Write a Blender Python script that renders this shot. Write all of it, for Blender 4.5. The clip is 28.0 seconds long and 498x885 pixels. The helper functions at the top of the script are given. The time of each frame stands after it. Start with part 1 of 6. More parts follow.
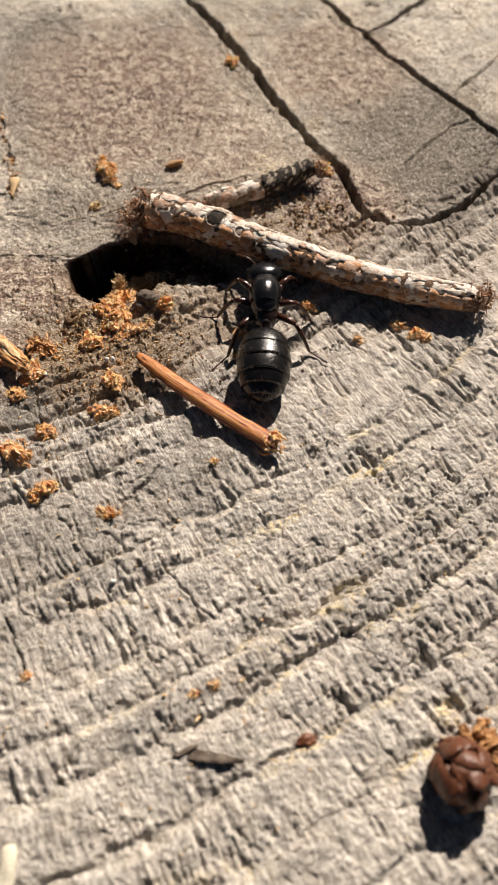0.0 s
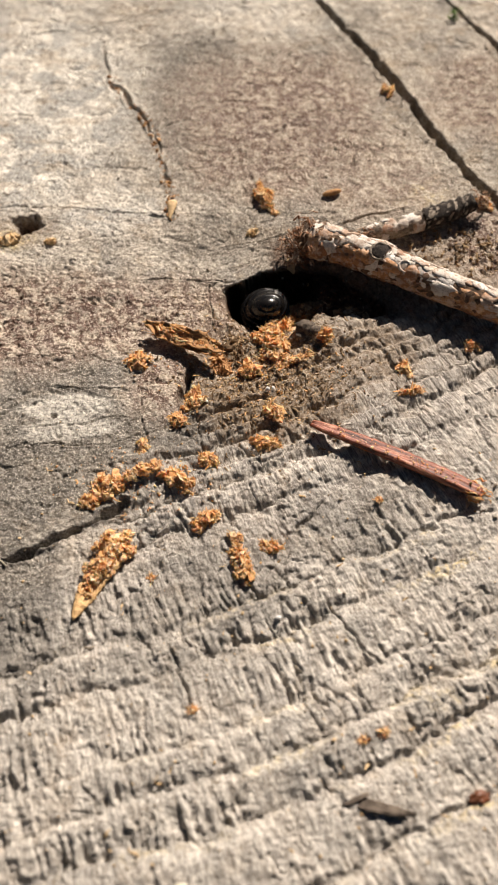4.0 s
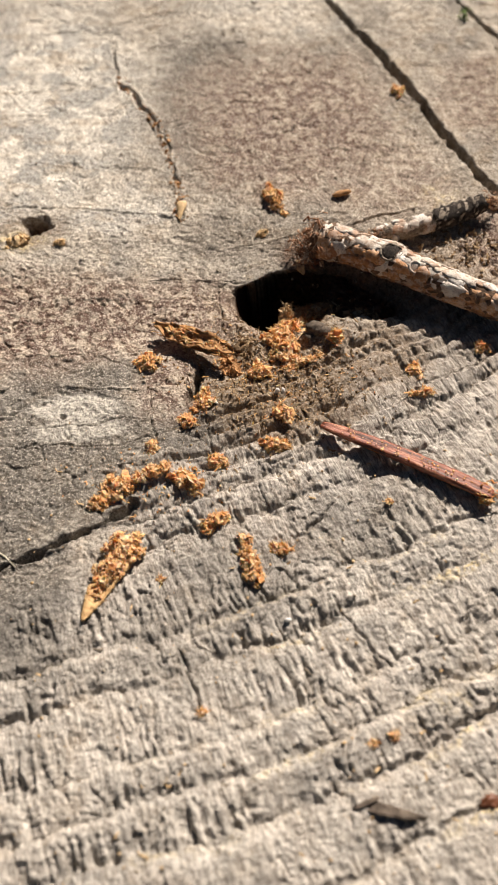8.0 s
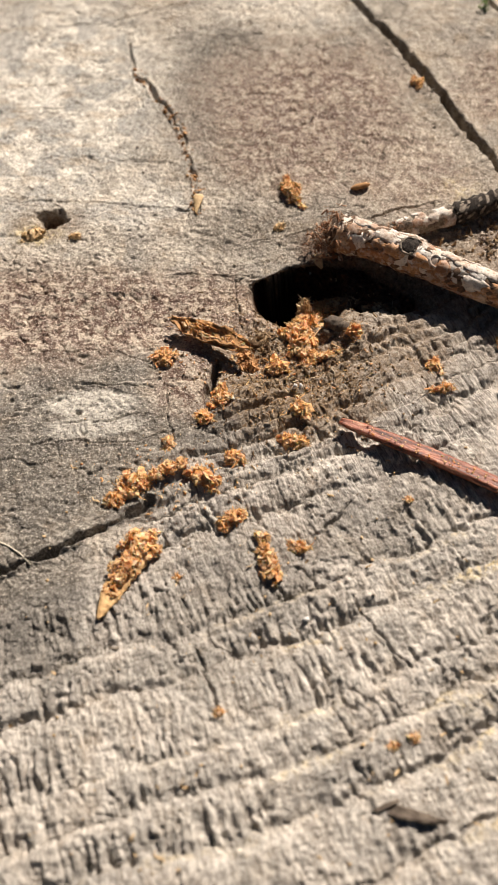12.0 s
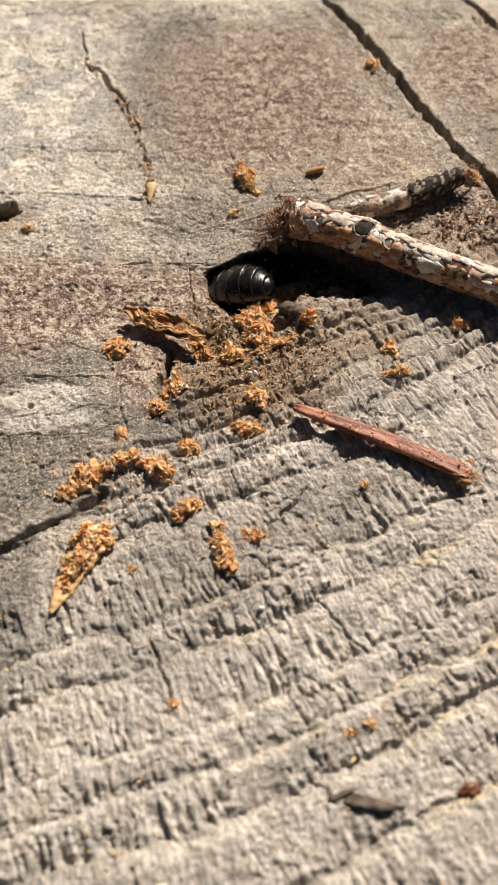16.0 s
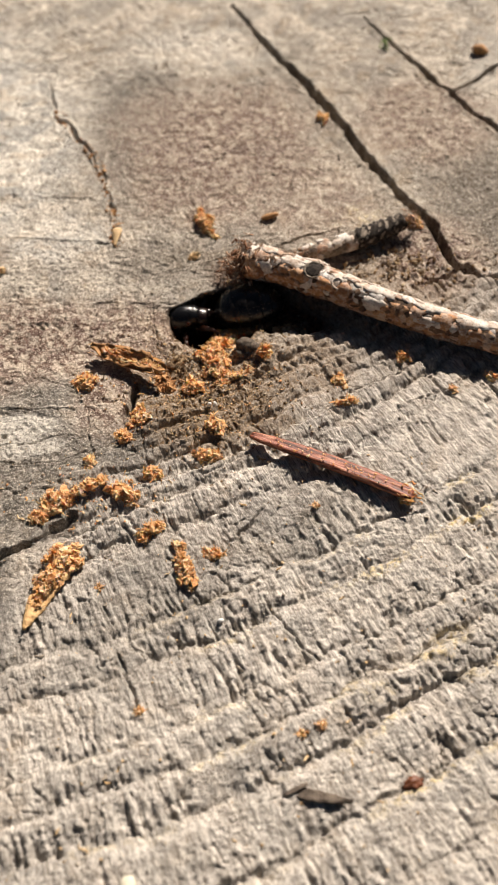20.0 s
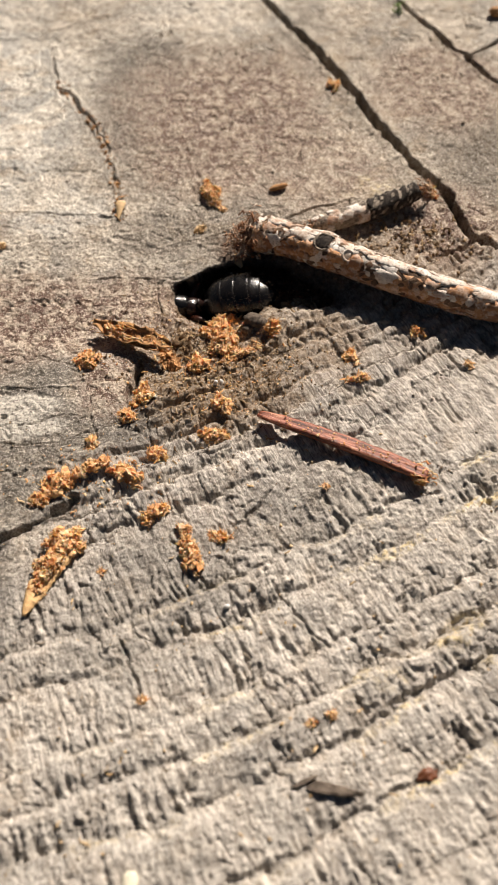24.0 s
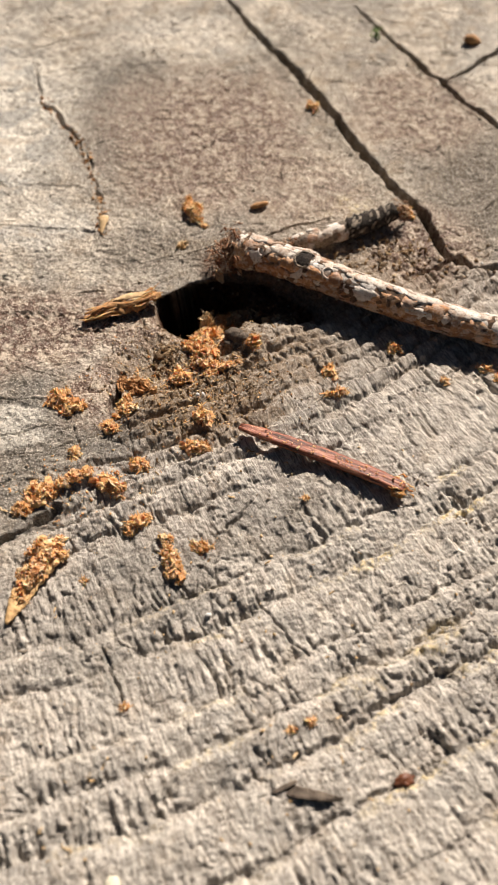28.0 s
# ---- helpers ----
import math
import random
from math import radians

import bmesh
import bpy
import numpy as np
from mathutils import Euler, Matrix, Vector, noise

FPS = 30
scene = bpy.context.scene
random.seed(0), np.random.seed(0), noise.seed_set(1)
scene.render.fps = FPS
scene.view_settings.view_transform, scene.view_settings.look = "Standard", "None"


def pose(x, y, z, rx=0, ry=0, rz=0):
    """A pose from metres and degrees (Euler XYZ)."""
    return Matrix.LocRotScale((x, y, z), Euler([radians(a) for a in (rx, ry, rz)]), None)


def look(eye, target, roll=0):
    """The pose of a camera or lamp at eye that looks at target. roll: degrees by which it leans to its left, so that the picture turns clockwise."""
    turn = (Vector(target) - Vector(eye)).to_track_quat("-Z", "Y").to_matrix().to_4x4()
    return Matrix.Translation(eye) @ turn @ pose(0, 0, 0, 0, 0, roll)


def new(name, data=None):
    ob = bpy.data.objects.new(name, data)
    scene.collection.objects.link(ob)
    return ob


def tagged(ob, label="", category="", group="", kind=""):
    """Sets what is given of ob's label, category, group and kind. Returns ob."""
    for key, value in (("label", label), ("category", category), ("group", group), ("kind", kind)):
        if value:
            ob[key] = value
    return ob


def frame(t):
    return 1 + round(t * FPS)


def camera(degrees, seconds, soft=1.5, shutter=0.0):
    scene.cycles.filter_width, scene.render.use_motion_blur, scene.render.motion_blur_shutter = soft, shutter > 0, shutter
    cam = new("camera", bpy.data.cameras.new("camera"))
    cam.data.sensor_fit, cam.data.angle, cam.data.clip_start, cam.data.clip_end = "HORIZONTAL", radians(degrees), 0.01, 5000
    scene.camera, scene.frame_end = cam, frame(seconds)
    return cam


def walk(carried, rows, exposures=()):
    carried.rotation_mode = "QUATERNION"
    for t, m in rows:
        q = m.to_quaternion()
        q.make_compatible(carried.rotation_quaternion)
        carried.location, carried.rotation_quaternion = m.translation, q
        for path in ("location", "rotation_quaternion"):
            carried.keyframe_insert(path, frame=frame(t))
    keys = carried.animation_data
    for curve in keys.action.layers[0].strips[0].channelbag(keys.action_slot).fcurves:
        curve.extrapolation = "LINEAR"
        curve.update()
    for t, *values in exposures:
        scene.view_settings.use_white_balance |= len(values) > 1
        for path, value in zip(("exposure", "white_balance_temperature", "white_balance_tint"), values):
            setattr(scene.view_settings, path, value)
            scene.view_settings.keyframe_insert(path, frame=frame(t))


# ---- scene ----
cam = camera(30.5, 28.0, soft=1.3)
# the phone is close enough for the near and far wood to fall out of focus
cam.data.dof.use_dof, cam.data.dof.focus_distance, cam.data.dof.aperture_fstop = True, 0.080, 56.0
# the whole walk is 45 mm long: a phone held some 8 cm from a stump
METRES, EYE, TILT, LEAN, TURN = 0.045, 0.0657, -58.52, 0.33, 0.0
ROWS = [
    (0.0, 0.0, 0.0, 0.0, 0.0, 0.0, -0.0),
    (0.5, -0.1223, -0.0174, 0.0323, 1.14, 0.38, -1.35),
    (1.0, -0.194, 0.0033, 0.0361, 2.69, 0.53, -2.72),
    (1.5, -0.2058, 0.0238, 0.0387, 3.01, 0.44, -2.99),
    (2.0, -0.2093, 0.025, 0.0383, 2.91, 0.32, -2.99),
    (2.5, -0.1969, 0.0349, 0.0348, 2.84, 0.42, -2.91),
    (3.0, -0.2117, 0.0222, 0.0396, 3.05, 0.61, -3.09),
    (3.5, -0.2156, 0.0164, 0.0394, 3.08, 0.6, -3.2),
    (5.5, -0.2122, 0.0179, 0.0378, 3.16, 0.62, -3.17),
    (6.0, -0.2243, 0.0265, 0.0407, 3.29, 0.53, -3.29),
    (6.5, -0.2279, 0.0162, 0.0413, 3.33, 0.66, -3.37),
    (7.0, -0.2238, 0.0125, 0.0399, 3.36, 0.77, -3.33),
    (7.5, -0.222, 0.0162, 0.0396, 3.44, 0.73, -3.29),
    (8.0, -0.2198, 0.0214, 0.0394, 3.54, 0.65, -3.27),
    (8.5, -0.225, 0.0248, 0.0411, 3.55, 0.49, -3.28),
    (9.0, -0.2258, 0.0338, 0.0411, 3.57, 0.43, -3.29),
    (9.5, -0.219, 0.0265, 0.04, 3.61, 0.58, -3.23),
    (10.0, -0.2147, 0.0169, 0.038, 3.68, 0.67, -3.21),
    (10.5, -0.2178, 0.0266, 0.0401, 3.79, 0.59, -3.24),
    (11.0, -0.2181, 0.0239, 0.0389, 3.89, 0.58, -3.27),
    (11.5, -0.2224, 0.0362, 0.041, 4.15, 0.41, -3.34),
    (12.0, -0.2298, 0.0434, 0.0421, 4.35, 0.28, -3.44),
    (12.5, -0.2264, 0.0439, 0.0408, 4.48, 0.29, -3.43),
    (14.5, -0.2096, 0.0965, 0.0339, 4.38, -0.45, -2.94),
    (15.0, -0.1862, 0.0596, 0.031, 4.05, 0.02, -2.46),
    (15.5, -0.1649, 0.0539, 0.0317, 3.95, 0.23, -2.09),
    (16.0, -0.1609, 0.0686, 0.0337, 3.88, -0.03, -1.87),
    (16.5, -0.1488, 0.0753, 0.0323, 3.79, -0.26, -1.78),
    (17.0, -0.1542, 0.0852, 0.0343, 3.79, -0.32, -1.8),
    (17.5, -0.1398, 0.0499, 0.0314, 3.53, -0.03, -1.67),
    (18.0, -0.1494, 0.0652, 0.0284, 2.94, 0.19, -1.47),
    (18.5, -0.1058, 0.0107, 0.0163, 2.51, 0.6, -1.11),
    (19.0, -0.1357, 0.019, 0.0211, 2.5, 0.93, -1.22),
    (19.5, -0.1333, -0.0337, 0.0154, 2.08, 1.74, -1.22),
    (20.0, -0.1281, -0.0582, 0.0153, 2.12, 2.22, -1.18),
    (20.5, -0.1257, -0.0556, 0.0146, 2.17, 2.03, -1.06),
    (22.5, -0.1142, -0.0017, 0.0145, 2.84, 1.2, -0.9),
    (23.0, -0.1126, -0.01, 0.0134, 2.9, 1.28, -0.93),
    (23.5, -0.1158, 0.0012, 0.0135, 2.98, 1.23, -0.92),
    (24.0, -0.1145, 0.008, 0.0132, 3.13, 1.05, -0.94),
    (24.5, -0.1151, 0.0183, 0.0137, 3.29, 0.89, -0.97),
    (25.0, -0.1214, 0.0296, 0.0154, 3.36, 0.72, -1.05),
    (25.5, -0.1226, 0.0295, 0.0153, 3.3, 0.69, -1.07),
    (26.0, -0.1181, 0.0212, 0.0139, 3.28, 0.77, -1.04),
    (26.5, -0.1207, 0.033, 0.0145, 3.38, 0.69, -1.06),
    (27.0, -0.1223, 0.0383, 0.0149, 3.46, 0.51, -1.12),
    (27.5, -0.1245, 0.0354, 0.0141, 2.97, 0.58, -1.1),
    (28.0, -0.1359, -0.0252, 0.0056, 1.18, 2.06, -1.41),
]
walk(cam, [(t, pose(0, 0, EYE, TILT, LEAN, TURN) @ pose(METRES * x, METRES * y, METRES * z, 90 + pitch, roll, yaw)) for t, x, y, z, yaw, pitch, roll in ROWS])

# ---------------------------------------------------------------- light
SUN_ELEVATION, SUN_FROM = 40.0, (0.37, 0.93)
sky_world = bpy.data.worlds.new("daylight")
scene.world = sky_world
sky_world.use_nodes = True
wt = sky_world.node_tree
sky = wt.nodes.new("ShaderNodeTexSky")
sky.sky_type, sky.sun_disc = "NISHITA", False
sky.sun_elevation = radians(SUN_ELEVATION)
sky.sun_rotation = math.atan2(SUN_FROM[0], SUN_FROM[1])
wt.links.new(sky.outputs[0], wt.nodes["Background"].inputs[0])
wt.nodes["Background"].inputs[1].default_value = 0.016
sun = new("sun", bpy.data.lights.new("sun", "SUN"))
sun.data.energy, sun.data.angle, sun.data.color = 7.4, radians(0.53), (1.0, 0.885, 0.775)
up = math.tan(radians(SUN_ELEVATION)) * math.hypot(*SUN_FROM)
sun.matrix_world = look((SUN_FROM[0] * 2, SUN_FROM[1] * 2, up * 2), (0, 0, 0))
scene.view_settings.exposure = 0.04

# ---------------------------------------------------------------- node helpers
MM = 0.001


def material(name, rough=0.8, spec=0.3):
    m = bpy.data.materials.new(name)
    m.use_nodes = True
    bsdf = m.node_tree.nodes["Principled BSDF"]
    bsdf.inputs["Roughness"].default_value = rough
    bsdf.inputs["Specular IOR Level"].default_value = spec
    return m, m.node_tree, bsdf


def coords(nt, stretch=(1, 1, 1)):
    """Object coordinates in millimetres."""
    tc, mp = nt.nodes.new("ShaderNodeTexCoord"), nt.nodes.new("ShaderNodeMapping")
    nt.links.new(tc.outputs["Object"], mp.inputs[0])
    mp.inputs["Scale"].default_value = tuple(1000.0 * s for s in stretch)
    return mp.outputs[0]


def noise_tex(nt, vec, scale, detail=4.0, rough=0.6):
    n = nt.nodes.new("ShaderNodeTexNoise")
    nt.links.new(vec, n.inputs["Vector"])
    n.inputs["Scale"].default_value, n.inputs["Detail"].default_value, n.inputs["Roughness"].default_value = scale, detail, rough
    return n.outputs["Fac"]


def ramp(nt, fac, stops):
    r = nt.nodes.new("ShaderNodeValToRGB")
    nt.links.new(fac, r.inputs[0])
    el = r.color_ramp.elements
    el[0].position, el[1].position = stops[0][0], stops[-1][0]
    for p, _ in stops[1:-1]:
        el.new(p)
    for e, (p, c) in zip(el, stops):
        e.position = p
        e.color = (*c, 1) if len(c) == 3 else c
    return r.outputs[0]


def grey(a, b, lo=0.0, hi=1.0):
    return [(a, (lo,) * 3), (b, (hi,) * 3)]


def mix(nt, fac, a, b, mode="MIX"):
    n = nt.nodes.new("ShaderNodeMix")
    n.data_type, n.blend_type = "RGBA", mode
    for sock, v in ((n.inputs[0], fac), (n.inputs[6], a), (n.inputs[7], b)):
        if isinstance(v, (int, float)):
            sock.default_value = v
        elif isinstance(v, tuple):
            sock.default_value = (*v, 1)
        else:
            nt.links.new(v, sock)
    return n.outputs[2]


def calc(nt, op, a, b=0.0):
    n = nt.nodes.new("ShaderNodeMath")
    n.operation = op
    for i, v in enumerate((a, b)):
        if isinstance(v, (int, float)):
            n.inputs[i].default_value = v
        else:
            nt.links.new(v, n.inputs[i])
    return n.outputs[0]


def bump(nt, bsdf, height, strength, dist_mm):
    b = nt.nodes.new("ShaderNodeBump")
    b.inputs["Strength"].default_value, b.inputs["Distance"].default_value = strength, dist_mm * MM
    nt.links.new(height, b.inputs["Height"])
    nt.links.new(b.outputs[0], bsdf.inputs["Normal"])


def attribute(nt, name):
    a = nt.nodes.new("ShaderNodeAttribute")
    a.attribute_name = name
    s = nt.nodes.new("ShaderNodeSeparateColor")
    nt.links.new(a.outputs["Color"], s.inputs[0])
    return [*s.outputs, a.outputs["Alpha"]]


# ---------------------------------------------------------------- materials
def weathered_wood():
    m, nt, bsdf = material("weathered_stump_wood", 0.85, 0.25)
    v = coords(nt)
    red, dark, pale, _ = attribute(nt, "stain")
    brown, nest, dirt_shade, _ = attribute(nt, "soil_shade")
    dust, fibre, light, _ = attribute(nt, "cover")
    grain_at = nt.nodes.new("ShaderNodeAttribute")
    grain_at.attribute_name = "grain"
    g = grain_at.outputs["Vector"]
    big, mid = noise_tex(nt, v, 0.14, 5), noise_tex(nt, v, 0.6, 6, 0.65)
    fine, pores = noise_tex(nt, v, 2.2, 5, 0.65), noise_tex(nt, v, 4.5, 5, 0.75)
    streak, hair = noise_tex(nt, g, 1.0, 5, 0.62), noise_tex(nt, g, 3.2, 4, 0.65)
    base = ramp(nt, mid, [(0.38, (0.31, 0.28, 0.245)), (0.47, (0.45, 0.41, 0.362)), (0.53, (0.54, 0.495, 0.44)), (0.63, (0.66, 0.61, 0.545))])
    base = mix(nt, calc(nt, "MULTIPLY", ramp(nt, big, grey(0.46, 0.56)), 0.8), base, (0.29, 0.278, 0.262))
    base = mix(nt, ramp(nt, noise_tex(nt, v, 0.33, 5, 0.65), grey(0.52, 0.62, 0.0, 0.55)), base, (0.36, 0.285, 0.205))
    base = mix(nt, ramp(nt, noise_tex(nt, v, 0.27, 5, 0.65), grey(0.53, 0.62, 0.0, 0.7)), base, (0.70, 0.655, 0.59))
    base = mix(nt, calc(nt, "MULTIPLY", fibre, ramp(nt, noise_tex(nt, v, 0.30, 5, 0.6), grey(0.49, 0.60, 0.0, 0.62))), base, (0.245, 0.232, 0.215))
    base = mix(nt, calc(nt, "MULTIPLY", fibre, ramp(nt, noise_tex(nt, v, 0.55, 4, 0.6), grey(0.50, 0.60, 0.0, 0.5))), base, (0.72, 0.68, 0.62))
    # the old crusted wood is warmer than the bleached fibres
    base = mix(nt, fibre, mix(nt, 1.0, base, (1.03, 0.995, 0.94), "MULTIPLY"), mix(nt, 1.0, base, (1.02, 1.0, 1.0), "MULTIPLY"))
    # saw lines on the smoother old wood
    saw = noise_tex(nt, coords(nt, (0.16, 1, 1)), 3.0, 5, 0.7)
    base = mix(nt, calc(nt, "MULTIPLY", calc(nt, "SUBTRACT", 1.0, fibre), ramp(nt, saw, grey(0.38, 0.47, 0.75, 0.0))), base, (0.21, 0.185, 0.155))
    # fibres that run outwards from the pith
    base = mix(nt, calc(nt, "MULTIPLY", fibre, ramp(nt, streak, grey(0.40, 0.50, 0.6, 0.0))), base, (0.27, 0.24, 0.208))
    base = mix(nt, calc(nt, "MULTIPLY", fibre, ramp(nt, streak, grey(0.50, 0.62, 0.0, 0.5))), base, (0.74, 0.69, 0.61))
    base = mix(nt, calc(nt, "MULTIPLY", fibre, ramp(nt, hair, grey(0.42, 0.48, 0.65, 0.0))), base, (0.18, 0.155, 0.13))
    base = mix(nt, calc(nt, "MULTIPLY", fibre, ramp(nt, hair, grey(0.53, 0.60, 0.0, 0.45))), base, (0.80, 0.75, 0.66))
    base = mix(nt, calc(nt, "MULTIPLY", calc(nt, "MULTIPLY", dark, ramp(nt, mid, grey(0.44, 0.58, 1.0, 0.8))), ramp(nt, fine, grey(0.42, 0.60, 1.0, 0.75))), base, (0.078, 0.071, 0.062))
    base = mix(nt, calc(nt, "MULTIPLY", pale, ramp(nt, mid, grey(0.40, 0.56, 0.35, 1.0))), base, (0.89, 0.835, 0.74))
    # blue-grey weathering and tan runs on the bleached wood
    base = mix(nt, calc(nt, "MULTIPLY", pale, ramp(nt, noise_tex(nt, v, 0.21, 4, 0.55), grey(0.50, 0.56, 0.0, 0.75))), base, (0.38, 0.375, 0.36))
    base = mix(nt, calc(nt, "MULTIPLY", pale, ramp(nt, noise_tex(nt, coords(nt, (0.5, 1.2, 1)), 0.45, 5, 0.65), grey(0.55, 0.63, 0.0, 0.6))), base, (0.50, 0.40, 0.29))
    base = mix(nt, calc(nt, "MULTIPLY", pale, ramp(nt, noise_tex(nt, v, 1.3, 4, 0.6), grey(0.60, 0.66, 0.0, 0.7))), base, (0.20, 0.17, 0.13))
    base = mix(nt, calc(nt, "MULTIPLY", brown, ramp(nt, fine, grey(0.42, 0.62, 1.0, 0.5))), base, (0.22, 0.145, 0.08))
    # mottled reddish crust, broken by pale flecks
    spots = ramp(nt, noise_tex(nt, v, 0.95, 3, 0.62), [(0.475, (0, 0, 0)), (0.52, (1, 1, 1))])
    base = mix(nt, calc(nt, "MULTIPLY", red, 0.5), base, (0.55, 0.43, 0.325))
    base = mix(nt, calc(nt, "MULTIPLY", red, calc(nt, "MULTIPLY", spots, 0.92)), base, (0.125, 0.068, 0.05))
    base = mix(nt, calc(nt, "MULTIPLY", red, ramp(nt, noise_tex(nt, v, 0.5, 4, 0.6), grey(0.50, 0.60, 0.0, 0.5))), base, (0.15, 0.095, 0.085))
    base = mix(nt, calc(nt, "MULTIPLY", red, ramp(nt, noise_tex(nt, v, 2.6, 3, 0.6), grey(0.58, 0.64, 0.0, 0.7))), base, (0.62, 0.50, 0.40))
    base = mix(nt, calc(nt, "MULTIPLY", light, 0.8), base, (0.66, 0.62, 0.55))
    base = mix(nt, calc(nt, "MULTIPLY", dust, ramp(nt, fine, grey(0.46, 0.56))), base, (0.70, 0.57, 0.32))
    # dark pores and pale fibre ends
    calm = calc(nt, "SUBTRACT", 1.0, calc(nt, "MULTIPLY", fibre, 0.55))
    base = mix(nt, calc(nt, "MULTIPLY", calm, ramp(nt, pores, grey(0.39, 0.47, 0.85, 0.0))), base, (0.13, 0.105, 0.08))
    base = mix(nt, calc(nt, "MULTIPLY", calm, ramp(nt, pores, grey(0.54, 0.62, 0.0, 0.75))), base, (0.74, 0.67, 0.56))
    base = mix(nt, calc(nt, "MULTIPLY", dark, ramp(nt, noise_tex(nt, v, 5.5, 3, 0.6), grey(0.55, 0.60, 0.0, 0.4))), base, (0.50, 0.47, 0.42))
    # the wide drying cracks: dark dirt, and their shade painted into the colour
    base = mix(nt, dirt_shade, base, ramp(nt, fine, [(0.42, (0.03, 0.021, 0.014)), (0.6, (0.10, 0.07, 0.045))]))
    # dark rotten wood of the nest, its shade and the twig's painted in
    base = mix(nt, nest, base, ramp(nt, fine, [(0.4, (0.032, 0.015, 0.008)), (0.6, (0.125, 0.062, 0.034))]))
    nt.links.new(base, bsdf.inputs["Base Color"])
    h = mix(nt, 0.25, mix(nt, fibre, fine, mix(nt, 0.5, mix(nt, 0.35, streak, hair), fine)), pores)
    bump(nt, bsdf, mix(nt, 0.2, h, noise_tex(nt, v, 8.0, 3, 0.7)), 1.0, 0.44)
    return m


def stump_side():
    m, nt, bsdf = material("stump_bark", 0.9, 0.2)
    v = coords(nt, (1, 1, 0.2))
    n = noise_tex(nt, v, 0.15, 6, 0.7)
    nt.links.new(ramp(nt, n, [(0.3, (0.05, 0.04, 0.03)), (0.7, (0.2, 0.16, 0.12))]), bsdf.inputs["Base Color"])
    bump(nt, bsdf, n, 1.0, 4.0)
    return m


def forest_floor():
    m, nt, bsdf = material("forest_floor", 0.95, 0.1)
    v = coords(nt)
    n = noise_tex(nt, v, 0.01, 8, 0.7)
    nt.links.new(ramp(nt, n, [(0.3, (0.05, 0.05, 0.02)), (0.7, (0.16, 0.13, 0.08))]), bsdf.inputs["Base Color"])
    bump(nt, bsdf, n, 0.6, 20.0)
    return m


def island_mat(name, stops, rough=0.75, spec=0.3, bumpy=0.08, sss=0.0, dark=None, scale=3.0):
    """A material whose hue changes from loose piece to piece."""
    m, nt, bsdf = material(name, rough, spec)
    geo = nt.nodes.new("ShaderNodeNewGeometry")
    v = coords(nt)
    n = noise_tex(nt, v, scale, 4, 0.65)
    c = ramp(nt, geo.outputs["Random Per Island"], stops)
    c = mix(nt, ramp(nt, n, grey(0.35, 0.65, 0.5, 0.0)), c, dark or tuple(0.45 * k for k in stops[0][1]))
    nt.links.new(c, bsdf.inputs["Base Color"])
    if sss:
        bsdf.inputs["Subsurface Weight"].default_value = sss
        bsdf.inputs["Subsurface Radius"].default_value = (1.0, 0.5, 0.2)
        bsdf.inputs["Subsurface Scale"].default_value = 0.5 * MM
    bump(nt, bsdf, n, 0.8, bumpy)
    return m


def bark_plate_mat(name, stops, wash):
    m, nt, bsdf = material(name, 0.75, 0.35)
    info = nt.nodes.new("ShaderNodeObjectInfo")
    v = coords(nt)
    n = noise_tex(nt, v, 1.1, 5, 0.7)
    f = noise_tex(nt, v, 5.5, 4, 0.7)
    c = ramp(nt, info.outputs["Random"], stops)
    c = mix(nt, ramp(nt, n, grey(0.46, 0.56, 0.0, wash)), c, (0.78, 0.73, 0.66))
    c = mix(nt, ramp(nt, n, grey(0.36, 0.46, 0.6, 0.0)), c, (0.36, 0.20, 0.12))
    c = mix(nt, ramp(nt, f, grey(0.37, 0.45, 0.6, 0.0)), c, (0.10, 0.06, 0.04))
    nt.links.new(c, bsdf.inputs["Base Color"])
    bump(nt, bsdf, mix(nt, 0.5, n, f), 1.0, 0.16)
    return m


def bark_core_mat(name, a, b, scale=1.2):
    m, nt, bsdf = material(name, 0.85, 0.25)
    v = coords(nt)
    n, f = noise_tex(nt, v, scale, 6, 0.7), noise_tex(nt, v, scale * 4, 4, 0.7)
    c = ramp(nt, n, [(0.36, a), (0.62, b)])
    c = mix(nt, ramp(nt, f, grey(0.3, 0.5, 0.6, 0.0)), c, tuple(0.35 * k for k in a))
    nt.links.new(c, bsdf.inputs["Base Color"])
    bump(nt, bsdf, mix(nt, 0.5, n, f), 1.0, 0.2)
    return m


def needle_mat(name, stops):
    m, nt, bsdf = material(name, 0.5, 0.45)
    v = coords(nt, (1, 0.10, 1))
    n = noise_tex(nt, v, 3.6, 6, 0.72)
    c = ramp(nt, n, stops)
    nt.links.new(c, bsdf.inputs["Base Color"])
    bump(nt, bsdf, n, 0.6, 0.1)
    return m


def chitin(name, colour, rough, tint=None, spec=0.5):
    m, nt, bsdf = material(name, rough, spec)
    v = coords(nt)
    n, f = noise_tex(nt, v, 0.8, 4, 0.6), noise_tex(nt, v, 9.0, 3, 0.6)
    nt.links.new(mix(nt, ramp(nt, n, grey(0.4, 0.65)), colour, tint or tuple(1.6 * k for k in colour)), bsdf.inputs["Base Color"])
    nt.links.new(ramp(nt, n, grey(0.3, 0.7, rough * 0.8, rough * 1.3)), bsdf.inputs["Roughness"])
    bsdf.inputs["Coat Weight"].default_value = 0.15
    bsdf.inputs["Coat Roughness"].default_value = 0.12
    bump(nt, bsdf, mix(nt, 0.5, f, noise_tex(nt, coords(nt, (1, 4, 1)), 2.5, 3, 0.6)), 0.7, 0.05)
    return m


